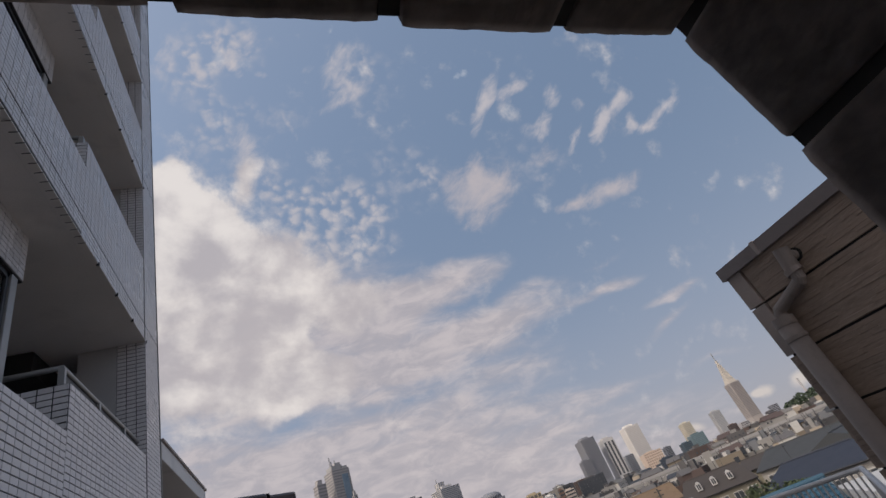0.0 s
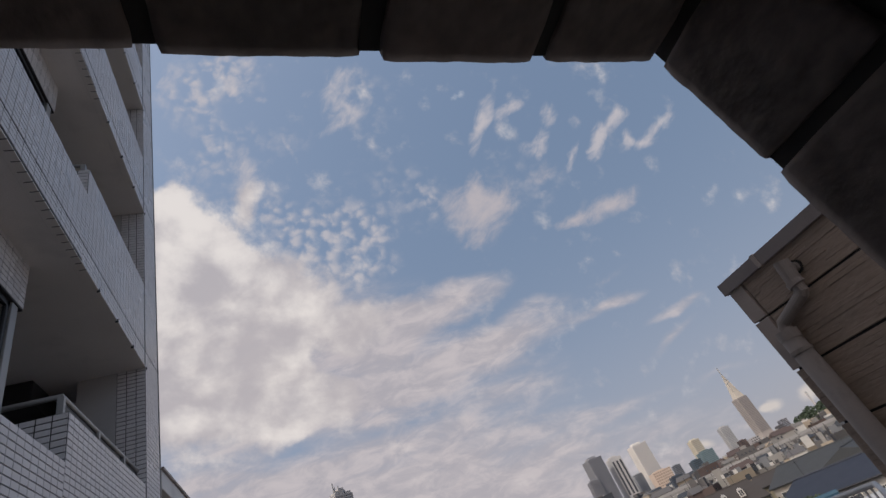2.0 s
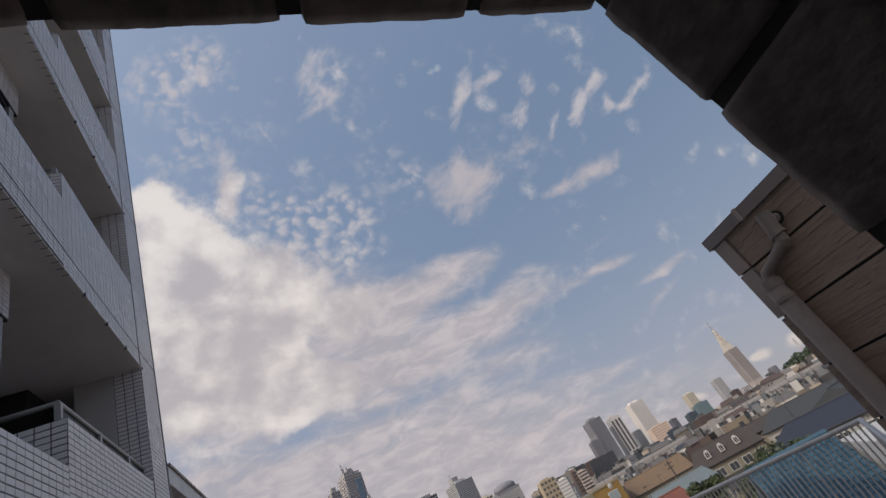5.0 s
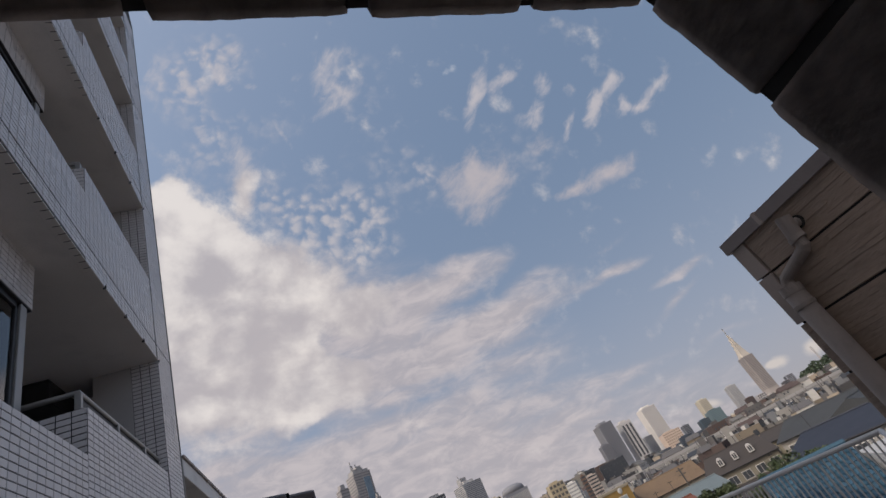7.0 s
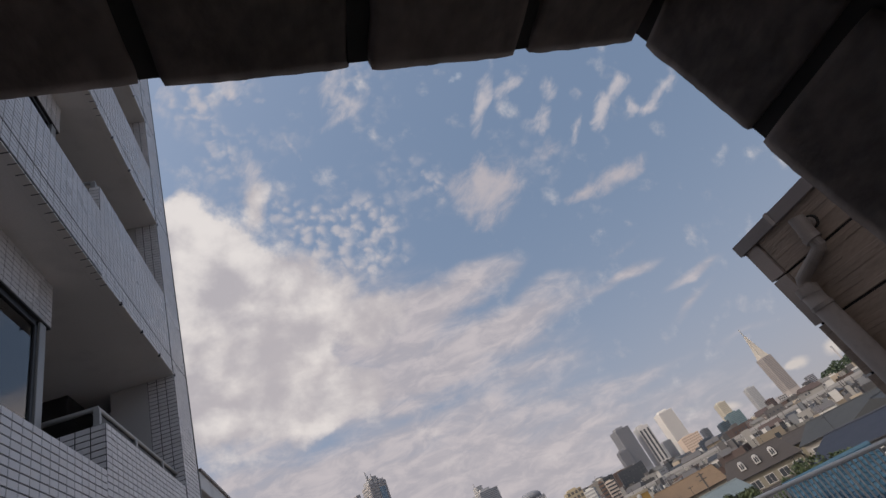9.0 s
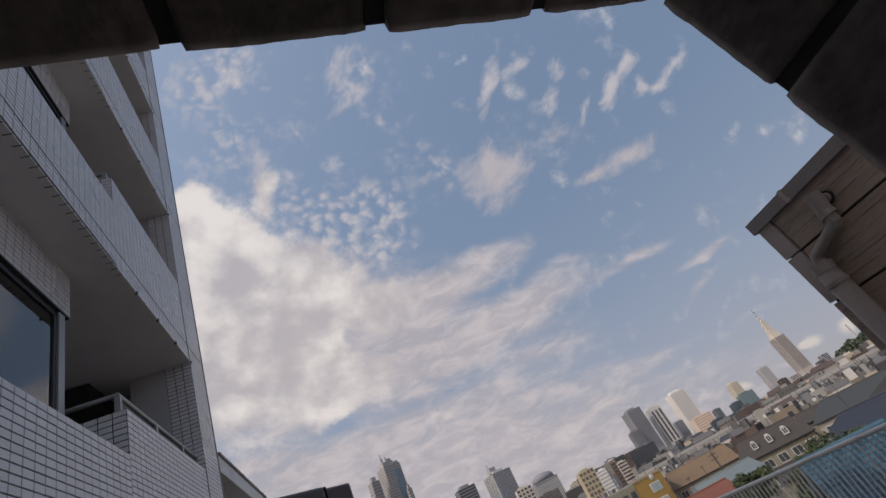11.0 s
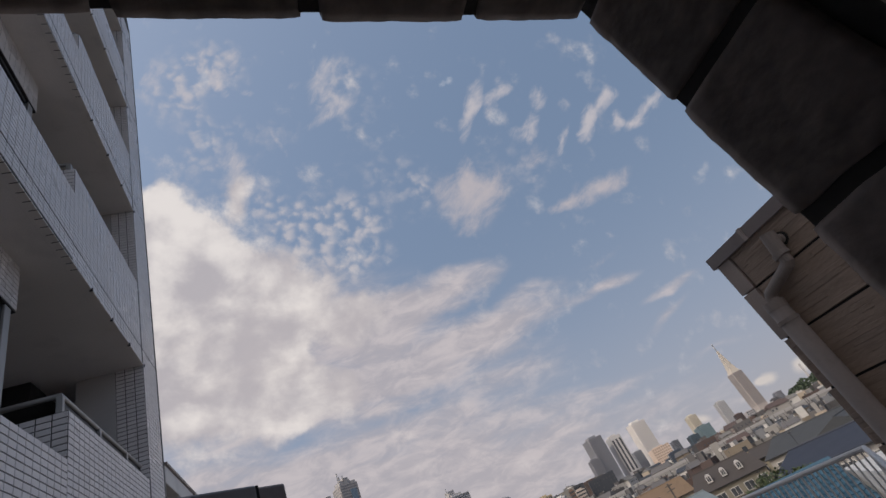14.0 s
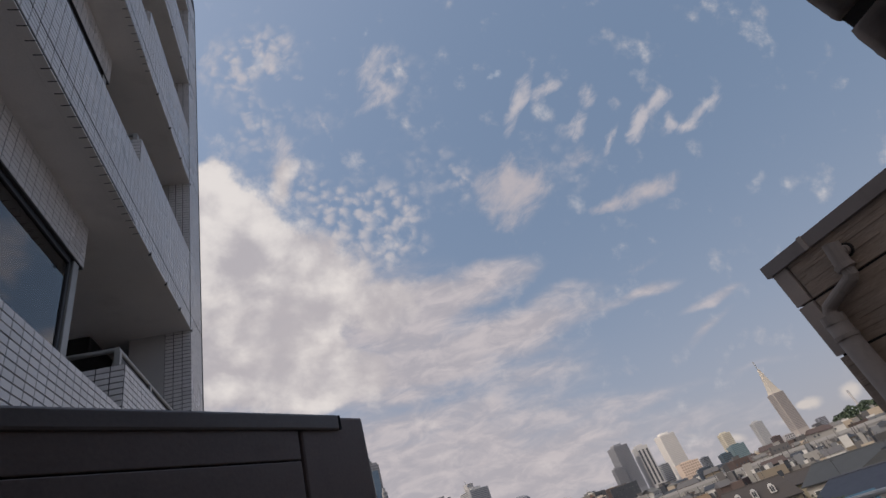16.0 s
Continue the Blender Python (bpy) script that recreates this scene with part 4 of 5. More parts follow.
# right-hand group
tower("slate_tower", "dark grey office tower with a stepped corner", 30.4, 32.6, 4.85, 1150, paint(0.27, 0.27, 0.29), 26, 1.0, 20, "rows", win=paint(0.21, 0.21, 0.23))
tower("slate_tower", "lower dark grey slab before the tower", 29.95, 31.3, 3.0, 1130, paint(0.23, 0.23, 0.25), 20, 0.8, 14, "rows", win=paint(0.18, 0.18, 0.20))
tower("striped_tower", "white and dark vertically striped office tower", 32.7, 34.4, 4.1, 1180, paint(0.56, 0.53, 0.51), 24, 1.0, 3, "columns", win=paint(0.08, 0.08, 0.09))
tower("white_tower", "plain white tower with bright sunlit face", 35.3, 37.4, 4.3, 1300, paint(0.72, 0.68, 0.64), 30, 0.7, 16, "rows", win=paint(0.62, 0.58, 0.55))
tower("white_block", "white banded block beside the plain tower", 34.3, 35.5, 1.9, 1250, paint(0.5, 0.49, 0.5), 20, 0.9, 8, "rows")
tower("pink_block", "pinkish low block in front of the white tower", 35.9, 38.2, 1.35, 1000, paint(0.6, 0.47, 0.38), 18, 0.8, 7, "grid", win=paint(0.35, 0.27, 0.22))
tower("gabled_glass_block", "dark blue glass block with a pointed top", 37.5, 38.9, 0.4, 620, paint(0.07, 0.09, 0.125), 10, 0.8, 5, "rows")
tower("slim_block", "slim grey pointed office block", 38.3, 39.2, 1.2, 900, paint(0.25, 0.26, 0.29), 20, 1.0, 8, "rows")
tower("cream_tower", "cream office block catching the sun", 40.85, 42.1, 2.5, 1350, paint(0.60, 0.55, 0.46), 30, 0.9, 10, "rows", win=paint(0.45, 0.4, 0.32))
tower("teal_block", "teal glass office block", 41.0, 42.7, 1.25, 760, paint(0.12, 0.18, 0.20, 0.4), 24, 1.0, 8, "rows", win=paint(0.21, 0.27, 0.295))
tower("teal_block", "low blue-grey block beside the teal one", 39.95, 41.2, 0.9, 740, paint(0.09, 0.13, 0.165), 20, 1.0, 6, "rows")
tower("grey_tower", "pale grey slab tower", 44.0, 45.15, 2.4, 1250, paint(0.46, 0.45, 0.45), 28, 0.7, 12, "rows", win=paint(0.36, 0.36, 0.37))
tower("brown_block", "dark brown brick block", 44.9, 45.8, 0.75, 900, paint(0.14, 0.095, 0.085), 16, 1.0, 6, "rows")
tower("grey_block", "grey and white block near the spire tower", 45.8, 46.9, 0.55, 1000, paint(0.4, 0.38, 0.38), 20, 1.0, 6, "grid")
tower("grey_block", "low dark block with arched windows", 43.0, 46.3, -0.3, 520, paint(0.15, 0.12, 0.115), 8, 0.5, 4, "grid", win=paint(0.4, 0.38, 0.36))
tower("grey_block", "dark block close to the spire tower", 48.5, 49.3, 0.55, 1100, paint(0.17, 0.16, 0.17), 20, 1.0, 5, "rows")
tower("grey_block", "pale block beyond the spire tower", 49.0, 49.9, 0.9, 1250, paint(0.36, 0.36, 0.4), 20, 1.0, 6, "rows")
ch = thing("chimney_stack", "slim tall white chimney mast", "chimney", there(52.6, 1500))
part("shaft", tube([(0, 0, 0), (0, 0, high(2.1, 1500))], 2.6, 8), paint(0.45, 0.42, 0.42), ch)

# raised road that crosses the town
via = thing("viaduct", "long grey raised road on piers", "road", there(38, 430), -38 - 4)
part("deck", boxes(((-75, -6, high(-0.82, 430) - 2.2), (120, 6, high(-0.82, 430)))), paint(0.24, 0.23, 0.225), via)
part("wall", boxes(((-75, -6.3, high(-0.82, 430) - 0.3), (120, -6.0, high(-0.82, 430) + 1.6))), paint(0.3, 0.29, 0.285), via)
for k in range(9):
    part("pier", boxes(((-66 + 22 * k, -2, 0), (-63 + 22 * k, 2, high(-0.82, 430) - 2.1))), paint(0.22, 0.21, 0.21), via)

# low roofs and small blocks that fill the town, too many and too far to count
rt = random.Random(21)
SHADES = [paint(*c) for c in ((0.259, 0.245, 0.23), (0.158, 0.148, 0.137), (0.50, 0.48, 0.455), (0.055, 0.053, 0.056), (0.18, 0.148, 0.112), (0.108, 0.101, 0.101), (0.083, 0.058, 0.052), (0.36, 0.30, 0.235), (0.04, 0.045, 0.056), (0.158, 0.162, 0.173))]


def town(name, label, count, az_lo, az_hi, d_lo, d_hi, el_lo, el_hi, size):
    bm = bmesh.new()
    slot = []
    for _ in range(count):
        dist = d_lo * (d_hi / d_lo) ** rt.random()
        az = rt.uniform(az_lo, az_hi)
        top = max(4.0, high(rt.uniform(el_lo, el_hi), dist))
        w, d = size * rt.uniform(0.5, 1.3), size * rt.uniform(0.5, 1.2)
        m = pose(*there(az, dist), 0, 0, rt.choice((-38, -22, -50, 30)) + rt.uniform(-6, 6))
        sub = bmesh.new()
        shade = rt.randrange(len(SHADES))
        box(sub, (-w / 2, -d / 2, 0), (w / 2, d / 2, top))
        kinds = [shade] * 6
        if rt.random() < 0.5 and top < 14:
            r = min(w, d) * 0.28
            roof = [sub.verts.new(c) for c in ((-w * .53, -d * .55, top), (w * .53, -d * .55, top), (w * .53, d * .55, top), (-w * .53, d * .55, top), (-w * .45, 0, top + r), (w * .45, 0, top + r))]
            for f in ((0, 1, 5, 4), (2, 3, 4, 5), (0, 4, 3), (1, 2, 5), (0, 3, 2, 1)):
                sub.faces.new([roof[i] for i in f])
            kinds += [rt.choice((3, 5, 6, 8, 5, 1))] * 5
        else:
            box(sub, (-w * .2, -d * .2, top), (w * .15, d * .1, top + rt.uniform(1, 3)))
            kinds += [rt.choice((0, 2, 5, 9))] * 6
            for _k in range(3):
                cx, cy, cs = rt.uniform(-.4, .4) * w, rt.uniform(-.45, .2) * d, rt.uniform(0.4, 1.1)
                box(sub, (cx, cy, top), (cx + cs, cy + cs, top + rt.uniform(0.6, 1.6)))
                kinds += [rt.choice((0, 2, 3, 9))] * 6
            box(sub, (-w * .3, 0, top), (-w * .3 + 0.15, 0.15, top + rt.uniform(2, 5)))
            kinds += [3] * 6
        n_rows = max(1, int(top / 3.2))
        for fl in range(max(0, n_rows - 3), n_rows):
            for c in range(max(2, int(w / 3))):
                if rt.random() < 0.75:
                    x0 = -w / 2 + (c + 0.25) * w / max(2, int(w / 3))
                    box(sub, (x0, -d / 2 - 0.12, fl * 3.2 + 1.0), (x0 + 1.3, -d / 2 + 0.05, fl * 3.2 + 2.4))
                    kinds += [10] * 6
        for f, kf in zip(sub.faces, kinds):
            f.material_index = kf
        sub.transform(m)
        tmp = bpy.data.meshes.new("tmp")
        sub.to_mesh(tmp)
        sub.free()
        bm.from_mesh(tmp)
        bpy.data.meshes.remove(tmp)
    me = bpy.data.meshes.new(name)
    bm.to_mesh(me)
    bm.free()
    for s in SHADES + [GLASSY]:
        me.materials.append(s)
    return tagged(new(name, me), label, "town", "", "stuff")


town("far_town", "dense grey and beige low town far off", 760, -12, 64, 480, 1500, -0.75, 0.2, 15)
town("middle_town", "crowded roofs and small blocks of the town", 760, 12, 62, 165, 400, -3.3, -1.2, 5.6)
town("far_midrise", "pale mid-rise blocks along the skyline", 46, 6, 31, 500, 1100, 0.4, 1.9, 24)


# ---- houses close by ----
def house(name, label, az, dist, w, d, eave, ridge, turn, wall, roof, hip=0.0, rows=2, cols=4, over=0.4):
    """A house seen on its long side: walls, pitched roof with thickness, framed windows. Heights over the ground."""
    ob = thing(name, label, "house", there(az, dist), -az + turn)
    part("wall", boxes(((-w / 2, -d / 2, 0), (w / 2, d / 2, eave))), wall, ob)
    bm = bmesh.new()
    W, D = w / 2 + over, d / 2 + over
    c = [(-W, -D, eave), (W, -D, eave), (W, D, eave), (-W, D, eave), (-W + hip * w, 0, ridge), (W - hip * w, 0, ridge)]
    lo = [bm.verts.new((x, y, z - 0.18)) for x, y, z in c[:4]]
    vs = [bm.verts.new(p) for p in c]
    for f in ((0, 1, 5, 4), (2, 3, 4, 5), (0, 4, 3), (1, 2, 5)):
        bm.faces.new([vs[i] for i in f])
    for i in range(4):
        bm.faces.new((lo[i], lo[(i + 1) % 4], vs[(i + 1) % 4], vs[i]))
    bm.faces.new(lo[::-1])
    ro = part("roof", bm, roof, ob)
    ax = w * 0.22 * (1 if int(az * 10) % 2 else -1)
    aerial = part("aerial", tube([(ax, 0, ridge - 0.3), (ax, 0, ridge + 1.7)], 0.03, 5), DARKALU, ob, "thin roof aerial")
    for q in range(4):
        part("element", boxes(((ax - 0.35 + 0.05 * q, -0.35 + 0.22 * q, ridge + 1.5), (ax + 0.35 - 0.05 * q, -0.32 + 0.22 * q, ridge + 1.53))), DARKALU, aerial)
    part("gutter", tube([(-W, -D - 0.05, eave - 0.1), (W, -D - 0.05, eave - 0.1)], 0.06, 6), DARKALU, ro)
    part("ridge_cap", tube([(c[4][0], 0, ridge), (c[5][0], 0, ridge)], 0.12, 6), roof, ro)
    fr = mesh_of("window", boxes(((-0.75, -0.06, -0.65), (0.75, 0.0, 0.65))), WHITEMETAL)
    pn = mesh_of("pane", boxes(((-0.66, -0.09, -0.56), (-0.03, -0.05, 0.56)), ((0.03, -0.09, -0.56), (0.66, -0.05, 0.56))), GLASSY)
    for r in range(rows):
        for k in range(cols):
            wi = piece("window", fr, ob, pose(-w / 2 + w * (k + 0.5) / cols, -d / 2, eave - 1.5 - 2.8 * r))
            piece("pane", pn, wi, Matrix())
    return ob, ro


ROOF_GREY = material("slate_roof", (0.052, 0.044, 0.041), 0.8, vary=0.15, grain=8, coarse=0.6, stretch=(1, 1, 4))
ROOF_DARK = material("dark_slate_roof", (0.045, 0.048, 0.052), 0.75, vary=0.15, grain=6, coarse=0.5)
ROOF_NAVY = material("navy_roof", (0.026, 0.03, 0.044), 0.6, vary=0.12, grain=6, coarse=0.5)
ROOF_RED = material("red_roof", (0.16, 0.06, 0.042), 0.7, vary=0.2, grain=7, coarse=0.6)
ROOF_TAN = material("tan_roof", (0.165, 0.112, 0.071), 0.75, vary=0.18, grain=5, coarse=0.4, dirt=0.2)
ROOF_PALE = material("pale_blue_sheet", (0.15, 0.18, 0.188), 0.6, vary=0.12, grain=6, coarse=0.5, dirt=0.15)
ROOF_BLUE = material("blue_glazed_tile", (0.043, 0.098, 0.14), 0.45, vary=0.2, grain=12, coarse=1.5, each=0.12)

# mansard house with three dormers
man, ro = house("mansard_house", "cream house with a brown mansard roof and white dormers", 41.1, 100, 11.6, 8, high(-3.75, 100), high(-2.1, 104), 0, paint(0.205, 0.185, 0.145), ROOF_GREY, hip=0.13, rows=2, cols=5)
ez, rz_ = high(-3.75, 100), high(-2.1, 104)
for xk in (-2.6, -0.1, 2.6):
    dz = ez + (rz_ - ez) * 0.34
    dr = part("dormer", prism([(xk - 0.45, dz), (xk + 0.45, dz), (xk + 0.45, dz + 0.85), (xk + 0.3, dz + 1.15), (xk, dz + 1.28), (xk - 0.3, dz + 1.15), (xk - 0.45, dz + 0.85)], 1, -3.3, -1.4), WHITEMETAL, man, "white arched dormer")
    part("pane", boxes(((xk - 0.28, -3.34, dz + 0.18), (xk - 0.04, -3.29, dz + 0.95)), ((xk + 0.04, -3.34, dz + 0.18), (xk + 0.28, -3.29, dz + 0.95))), GLASSY, dr)
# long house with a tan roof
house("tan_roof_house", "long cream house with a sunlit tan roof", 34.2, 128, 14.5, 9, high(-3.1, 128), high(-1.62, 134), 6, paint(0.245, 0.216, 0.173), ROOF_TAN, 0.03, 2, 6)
# yellow block
yb = thing("yellow_block", "ochre rendered block with a flat roof", "house", there(28.9, 120), -28.9 + 8)
hy = high(-0.95, 120)
part("wall", boxes(((-2.6, -4, 0), (3.2, 4, hy))), paint(0.238, 0.148, 0.043), yb)
part("parapet", boxes(((-2.75, -4.15, hy - 0.3), (3.35, 4.15, hy + 0.15))), paint(0.252, 0.216, 0.158), yb)
for zk in (1.7, 4.6):
    wi = part("window", boxes(((-0.2, -4.1, hy - zk - 1.6), (2.0, -3.95, hy - zk + 0.1))), WHITEMETAL, yb)
    part("pane", boxes(((-0.08, -4.15, hy - zk - 1.48), (1.88, -4.08, hy - zk - 0.02))), paint(0.252, 0.302, 0.324, 0.3), wi)
gb = thing("olive_block", "olive-grey flat-roofed block of flats", "house", there(26.0, 122), -26 + 8)
part("wall", boxes(((-4.5, -4, 0), (3.0, 4, high(-1.05, 122)))), paint(0.194, 0.187, 0.144), gb)
for k in range(4):
    part("window", boxes(((-3.9 + 1.8 * k, -4.08, high(-1.05, 122) - 2.6), (-2.8 + 1.8 * k, -3.95, high(-1.05, 122) - 1.2))), GLASSY, gb)
# satellite dish
dish = thing("satellite_dish", "white satellite dish on the olive block", "dish", there(29.7, 114, high(-1.3, 114) + GZ))
dmm = bmesh.new()
bmesh.ops.create_uvsphere(dmm, u_segments=16, v_segments=8, radius=0.55)
for v in dmm.verts:
    v.co.y *= 0.25
part("bowl", dmm, WHITEMETAL, dish, smooth=True)
part("stalk", tube([(0, 0.1, 0), (0, 0.3, -0.9), (0, 0.3, -2.6)], 0.05, 6), ALU, dish)
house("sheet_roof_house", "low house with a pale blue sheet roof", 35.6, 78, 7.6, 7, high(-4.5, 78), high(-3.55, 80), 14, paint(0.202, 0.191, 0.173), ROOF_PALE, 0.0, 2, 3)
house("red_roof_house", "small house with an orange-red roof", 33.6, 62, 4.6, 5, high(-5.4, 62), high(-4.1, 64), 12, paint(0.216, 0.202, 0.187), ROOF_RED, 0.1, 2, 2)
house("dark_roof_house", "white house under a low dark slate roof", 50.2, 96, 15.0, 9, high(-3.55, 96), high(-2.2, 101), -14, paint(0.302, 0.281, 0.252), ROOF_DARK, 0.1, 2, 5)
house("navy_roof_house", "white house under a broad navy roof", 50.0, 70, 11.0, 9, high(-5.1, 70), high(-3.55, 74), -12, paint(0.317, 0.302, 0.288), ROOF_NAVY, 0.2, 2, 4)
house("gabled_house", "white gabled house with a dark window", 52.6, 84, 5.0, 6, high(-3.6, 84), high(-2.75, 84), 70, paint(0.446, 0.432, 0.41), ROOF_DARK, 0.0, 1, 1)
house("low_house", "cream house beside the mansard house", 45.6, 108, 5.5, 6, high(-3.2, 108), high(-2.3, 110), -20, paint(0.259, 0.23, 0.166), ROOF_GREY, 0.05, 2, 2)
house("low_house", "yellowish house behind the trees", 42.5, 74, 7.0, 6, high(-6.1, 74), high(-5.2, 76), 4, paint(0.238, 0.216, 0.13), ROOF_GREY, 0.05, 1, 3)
pole = thing("utility_pole", "dark concrete utility pole with cross arms", "pole", there(35.9, 110))
part("shaft", tube([(0, 0, 0), (0, 0, high(-1.8, 110))], 0.16, 8), paint(0.086, 0.079, 0.072), pole)
for k in range(2):
    part("cross_arm", boxes(((-0.9, -0.06, high(-1.8, 110) - 0.5 - 0.8 * k), (0.9, 0.06, high(-1.8, 110) - 0.36 - 0.8 * k))), paint(0.086, 0.079, 0.072), pole)

# ---- blue-tiled roof and white fence just below ----
bh = thing("blue_roof_house", "white house with a blue glazed-tile roof", "house", there(46.0, 16.5), -46 + 10)
bz = -GZ
part("wall", boxes(((-0.95, -1.6, 0), (5.2, 3.6, bz - 3.3))), paint(0.45, 0.43, 0.41), bh)
rf = part("roof", prism([(-2.3, bz - 3.6), (1.2, bz - 1.63), (4.2, bz - 3.35), (4.2, bz - 3.5), (1.2, bz - 1.81), (-2.3, bz - 3.75)], 0, -1.15, 1.32), ROOF_BLUE, bh, "blue tiled roof slope")
tile = bmesh.new()
prof = [(-0.0875, 0.0), (-0.068, 0.03), (-0.032, 0.047), (0.0, 0.05), (0.032, 0.043), (0.064, 0.017), (0.0875, 0.0)]
aa = [[tile.verts.new((x, y, z + lift)) for x, z in prof] for y, lift in ((-0.12, 0.024), (0.12, 0.0))]
for i in range(len(prof) - 1):
    tile.faces.new((aa[0][i], aa[0][i + 1], aa[1][i + 1], aa[1][i]))
fr = [tile.verts.new((x, -0.12, z - 0.01)) for x, z in prof]
for i in range(len(prof) - 1):
    tile.faces.new((fr[i], fr[i + 1], aa[0][i + 1], aa[0][i]))
tile_me = mesh_of("roof_tile", tile, ROOF_BLUE)
pitch = math.degrees(math.atan2(1.97, 3.5))
for i in range(14):
    for j in range(19):
        s = (j + 0.5) / 19
        piece("roof_tile", tile_me, rf, pose(-1.05 + i * 0.175, -2.3 + 3.5 * s, bz - 3.6 + 1.97 * s + 0.012, pitch, 0, 0))
part("ridge", tube([(-1.15, 1.2, bz - 1.6), (1.32, 1.2, bz - 1.6)], 0.09, 10), ROOF_BLUE, bh)
part("side_wall", boxes(((1.4, -1.4, 0), (5.6, 1.5, bz - 1.95))), paint(0.5, 0.48, 0.46), bh, "white rendered side block")
for k in range(3):
    part("window", boxes(((1.75 + 1.0 * k, -1.46, bz - 3.1), (2.4 + 1.0 * k, -1.35, bz - 2.5))), GLASSY, bh)

fence = thing("white_fence", "white painted steel fence on a roof terrace", "fence", (EYE.x, EYE.y, GZ))
FA, FB, FC = Vector(there(33.0, 10.6)[:2]), Vector(there(52.3, 8.4)[:2]), Vector(there(53.2, 5.2)[:2])
FZ = EYE.z - 8.4 * math.tan(radians(5.85))


def fence_run(a, b, za, zb, n):
    o = Vector((EYE.x, EYE.y))
    a, b = a - o, b - o
    part("top_rail", tube([(a.x, a.y, za - GZ), (b.x, b.y, zb - GZ)], 0.032, 8), WHITEMETAL, fence)
    part("bottom_rail", tube([(a.x, a.y, za - 0.95 - GZ), (b.x, b.y, zb - 0.95 - GZ)], 0.02, 8), WHITEMETAL, fence)
    bar = mesh_of("bar", boxes(((-0.009, -0.009, -0.95), (0.009, 0.009, 0))), WHITEMETAL)
    post = mesh_of("post", boxes(((-0.013, -0.013, -1.05), (0.013, 0.013, 0))), WHITEMETAL)
    for k in range(n + 1):
        f = k / n
        q = a.lerp(b, f)
        piece("post" if k % 12 == 0 else "bar", post if k % 12 == 0 else bar, fence, pose(q.x, q.y, za + (zb - za) * f - GZ))


fence_run(FA, FB, FZ - 0.12, FZ, 48)
fence_run(FB, FC, FZ, FZ, 13)
tm = prism([(FA.x, FA.y + 0.06), (FB.x + 0.06, FB.y + 0.06), (FC.x + 0.06, FC.y), (FC.x - 2.6, FC.y)], 2, GZ, FZ - 1.05)
solid("terrace_block", tm, paint(0.25, 0.24, 0.225), "grey concrete roof terrace under the white fence", "building")


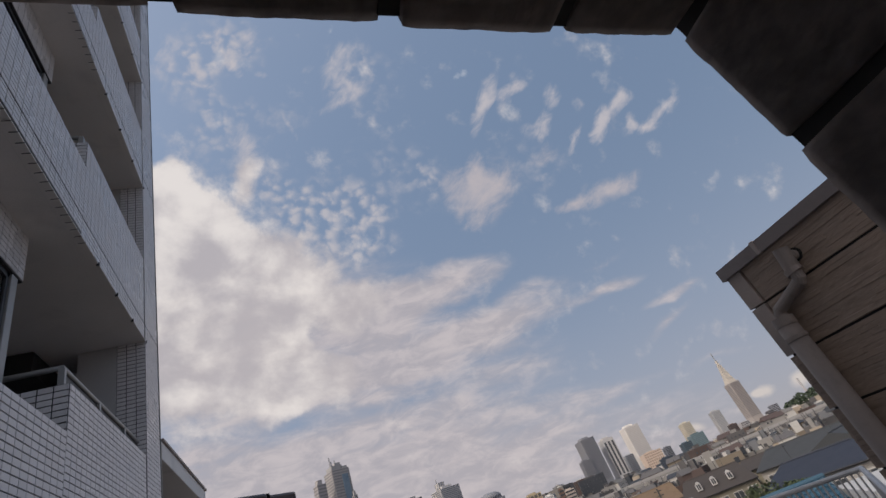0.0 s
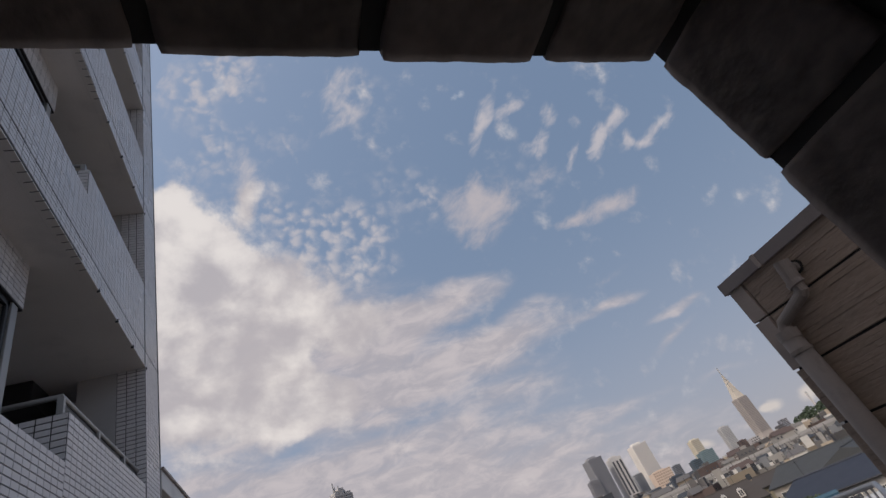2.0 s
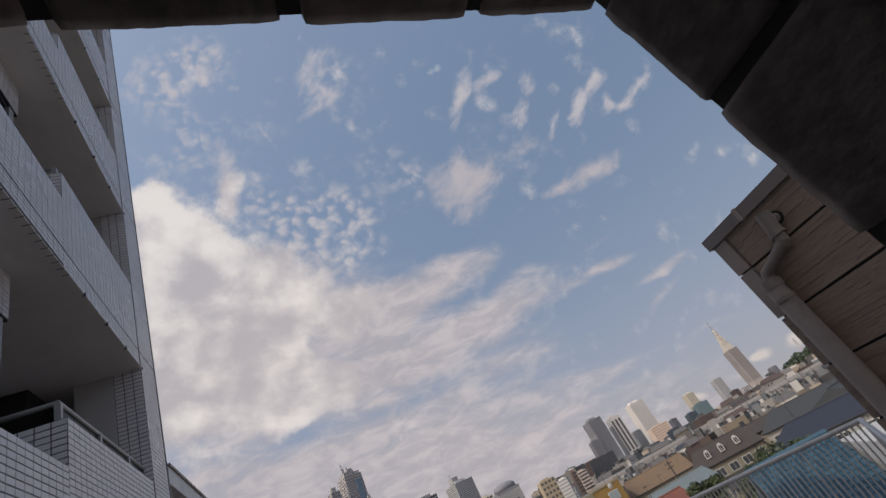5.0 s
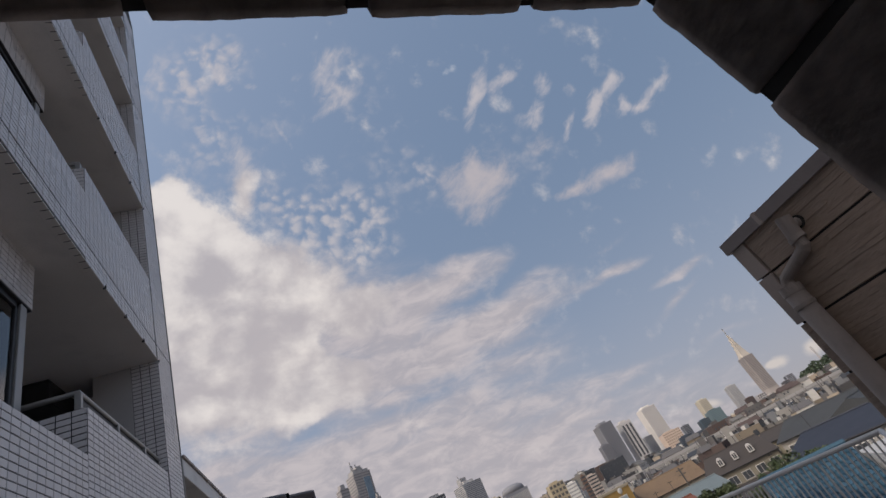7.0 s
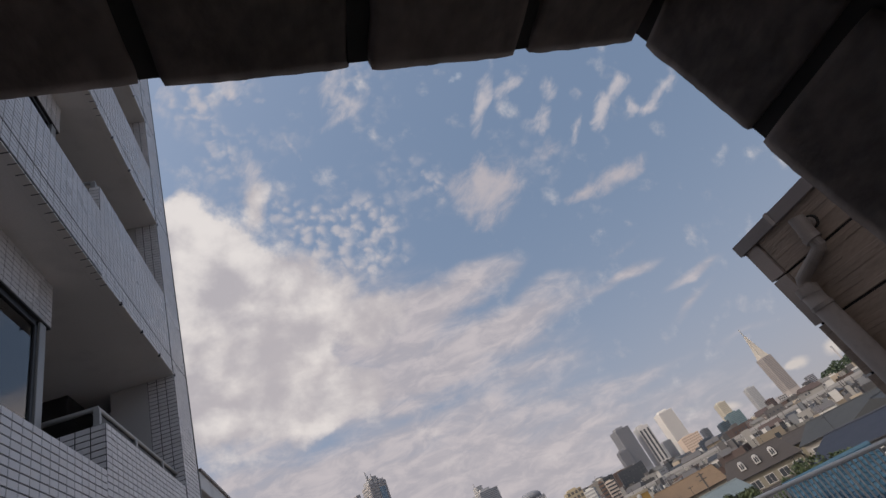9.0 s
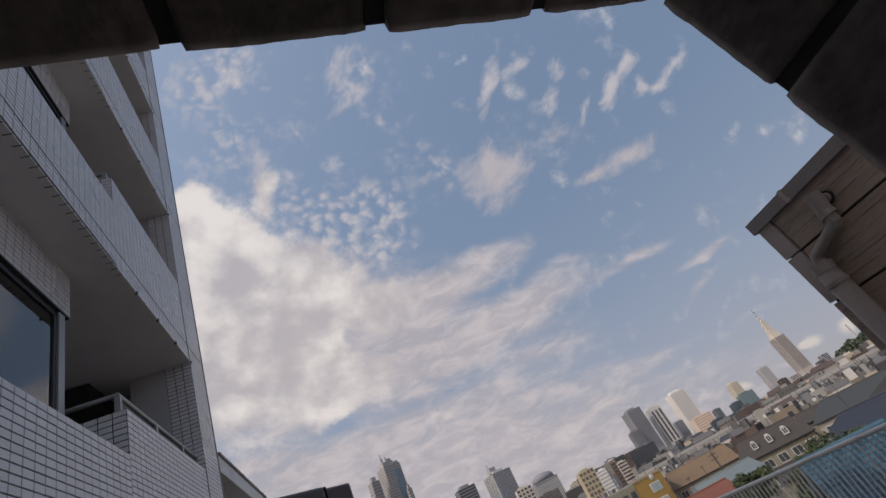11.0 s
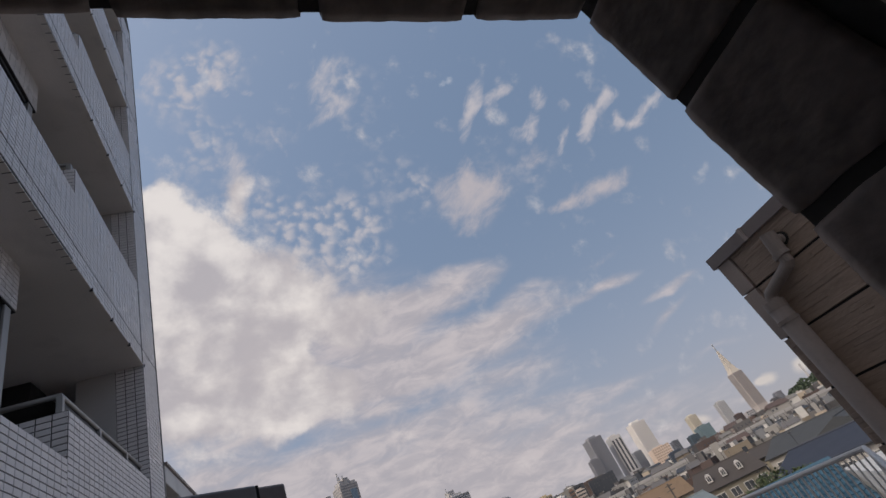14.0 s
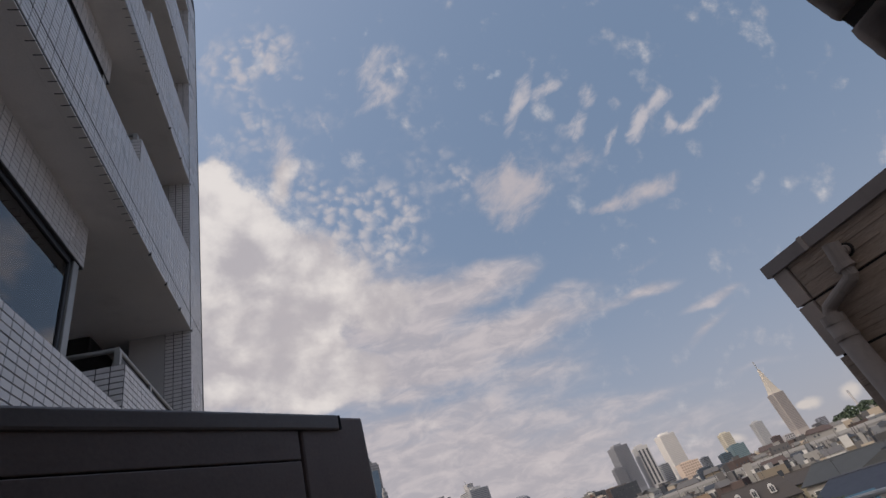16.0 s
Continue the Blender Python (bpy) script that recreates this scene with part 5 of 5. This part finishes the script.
# ---- trees ----
def tree(az, dist, top, spread, seed, label):
    r = random.Random(seed)
    ob = thing("tree", label, "tree", there(az, dist), group="garden trees")
    tm = tube([(0, 0, 0), (0.1, 0, top * 0.3), (-0.1, 0.1, top * 0.6), (0.1, 0, top * 0.85)], 0.18, 8)
    for k in range(7):
        a = r.uniform(0, 6.28)
        z = top * r.uniform(0.45, 0.75)
        tube([(0, 0, z), (math.cos(a) * spread * 0.4, math.sin(a) * spread * 0.4, z + spread * 0.3), (math.cos(a) * spread * 0.7, math.sin(a) * spread * 0.7, z + spread * 0.45)], 0.06, 5, tm)
    part("trunk", tm, BARK, ob)
    verts, faces = [], []
    clumps = [(r.uniform(-1, 1) * spread, r.uniform(-1, 1) * spread * 0.8, top - spread * r.uniform(0.1, 1.5), spread * r.uniform(0.25, 0.5)) for _ in range(26)]
    for cx, cy, cz, cr in clumps:
        for _ in range(120):
            v = Vector((r.gauss(0, 1), r.gauss(0, 1), r.gauss(0, 1))).normalized() * cr * r.uniform(0.5, 1.05)
            p = Vector((cx, cy, cz)) + v
            u = Vector((r.gauss(0, 1), r.gauss(0, 1), r.gauss(0, 1))).normalized()
            w = u.cross(v).normalized() * 0.10
            u = u * 0.16
            b = len(verts)
            verts += [tuple(p - u), tuple(p + w), tuple(p + u), tuple(p - w)]
            faces.append((b, b + 1, b + 2, b + 3))
    me = bpy.data.meshes.new("crown")
    me.from_pydata(verts, [], faces)
    me.materials.append(LEAF)
    c = new("crown", me)
    c.parent = ob
    return ob


tree(44.0, 50, high(-5.0, 50), 1.9, 3, "leafy green garden tree behind the blue roof")
tree(42.2, 52, high(-5.6, 52), 1.6, 4, "leafy green garden tree by the yellowish house")
tree(37.6, 60, high(-4.6, 60), 1.5, 7, "sparse green tree between the roofs")
tree(47.5, 60, high(-5.4, 60), 1.4, 9, "low green tree beside the navy roof")
# wooded hill far off
rw = random.Random(8)
verts, faces = [], []
for _ in range(5200):
    az, dist = rw.uniform(50.2, 62), rw.uniform(690, 760)
    f = min(1, (az - 50.2) / 1.2)
    top = high(0.85 + 0.12 * math.sin(az * 5), dist) * (0.75 + 0.25 * f)
    p = Vector(there(az, dist, GZ + top * rw.random() ** 0.5))
    u = Vector((rw.gauss(0, 1), rw.gauss(0, 1), rw.gauss(0, 1))).normalized() * 1.5
    w = u.cross(Vector((rw.gauss(0, 1), rw.gauss(0, 1), rw.gauss(0, 1)))).normalized() * 1.1
    b = len(verts)
    verts += [tuple(p - u), tuple(p + w), tuple(p + u), tuple(p - w)]
    faces.append((b, b + 1, b + 2, b + 3))
me = bpy.data.meshes.new("far_wood")
me.from_pydata(verts, [], faces)
me.materials.append(FAR_LEAF)
tagged(new("far_wood", me), "dark green wooded rise beyond the town", "wood", "", "stuff")

# ---- the tiles of the wall closest to the opening, one by one ----
par, ty, tz, ncol, nrow = near_wall
one = bmesh.new()
for v in box(one, (0, -0.0504, -0.0235), (0.004, 0.0504, 0.0235)).verts:
    if v.co.x > 0.002:
        v.co.y *= 0.972
        v.co.z *= 0.94
tile_one = mesh_of("tile", one, TILE)
rk = random.Random(2)
for i in range(9, min(25, ncol)):
    for j in range(nrow - 18, nrow):
        piece("tile", tile_one, par, pose(-0.005 + rk.uniform(-0.0004, 0.0004), ty + (i + 0.5) * TW, tz + (j + 0.5) * TH - GZ))
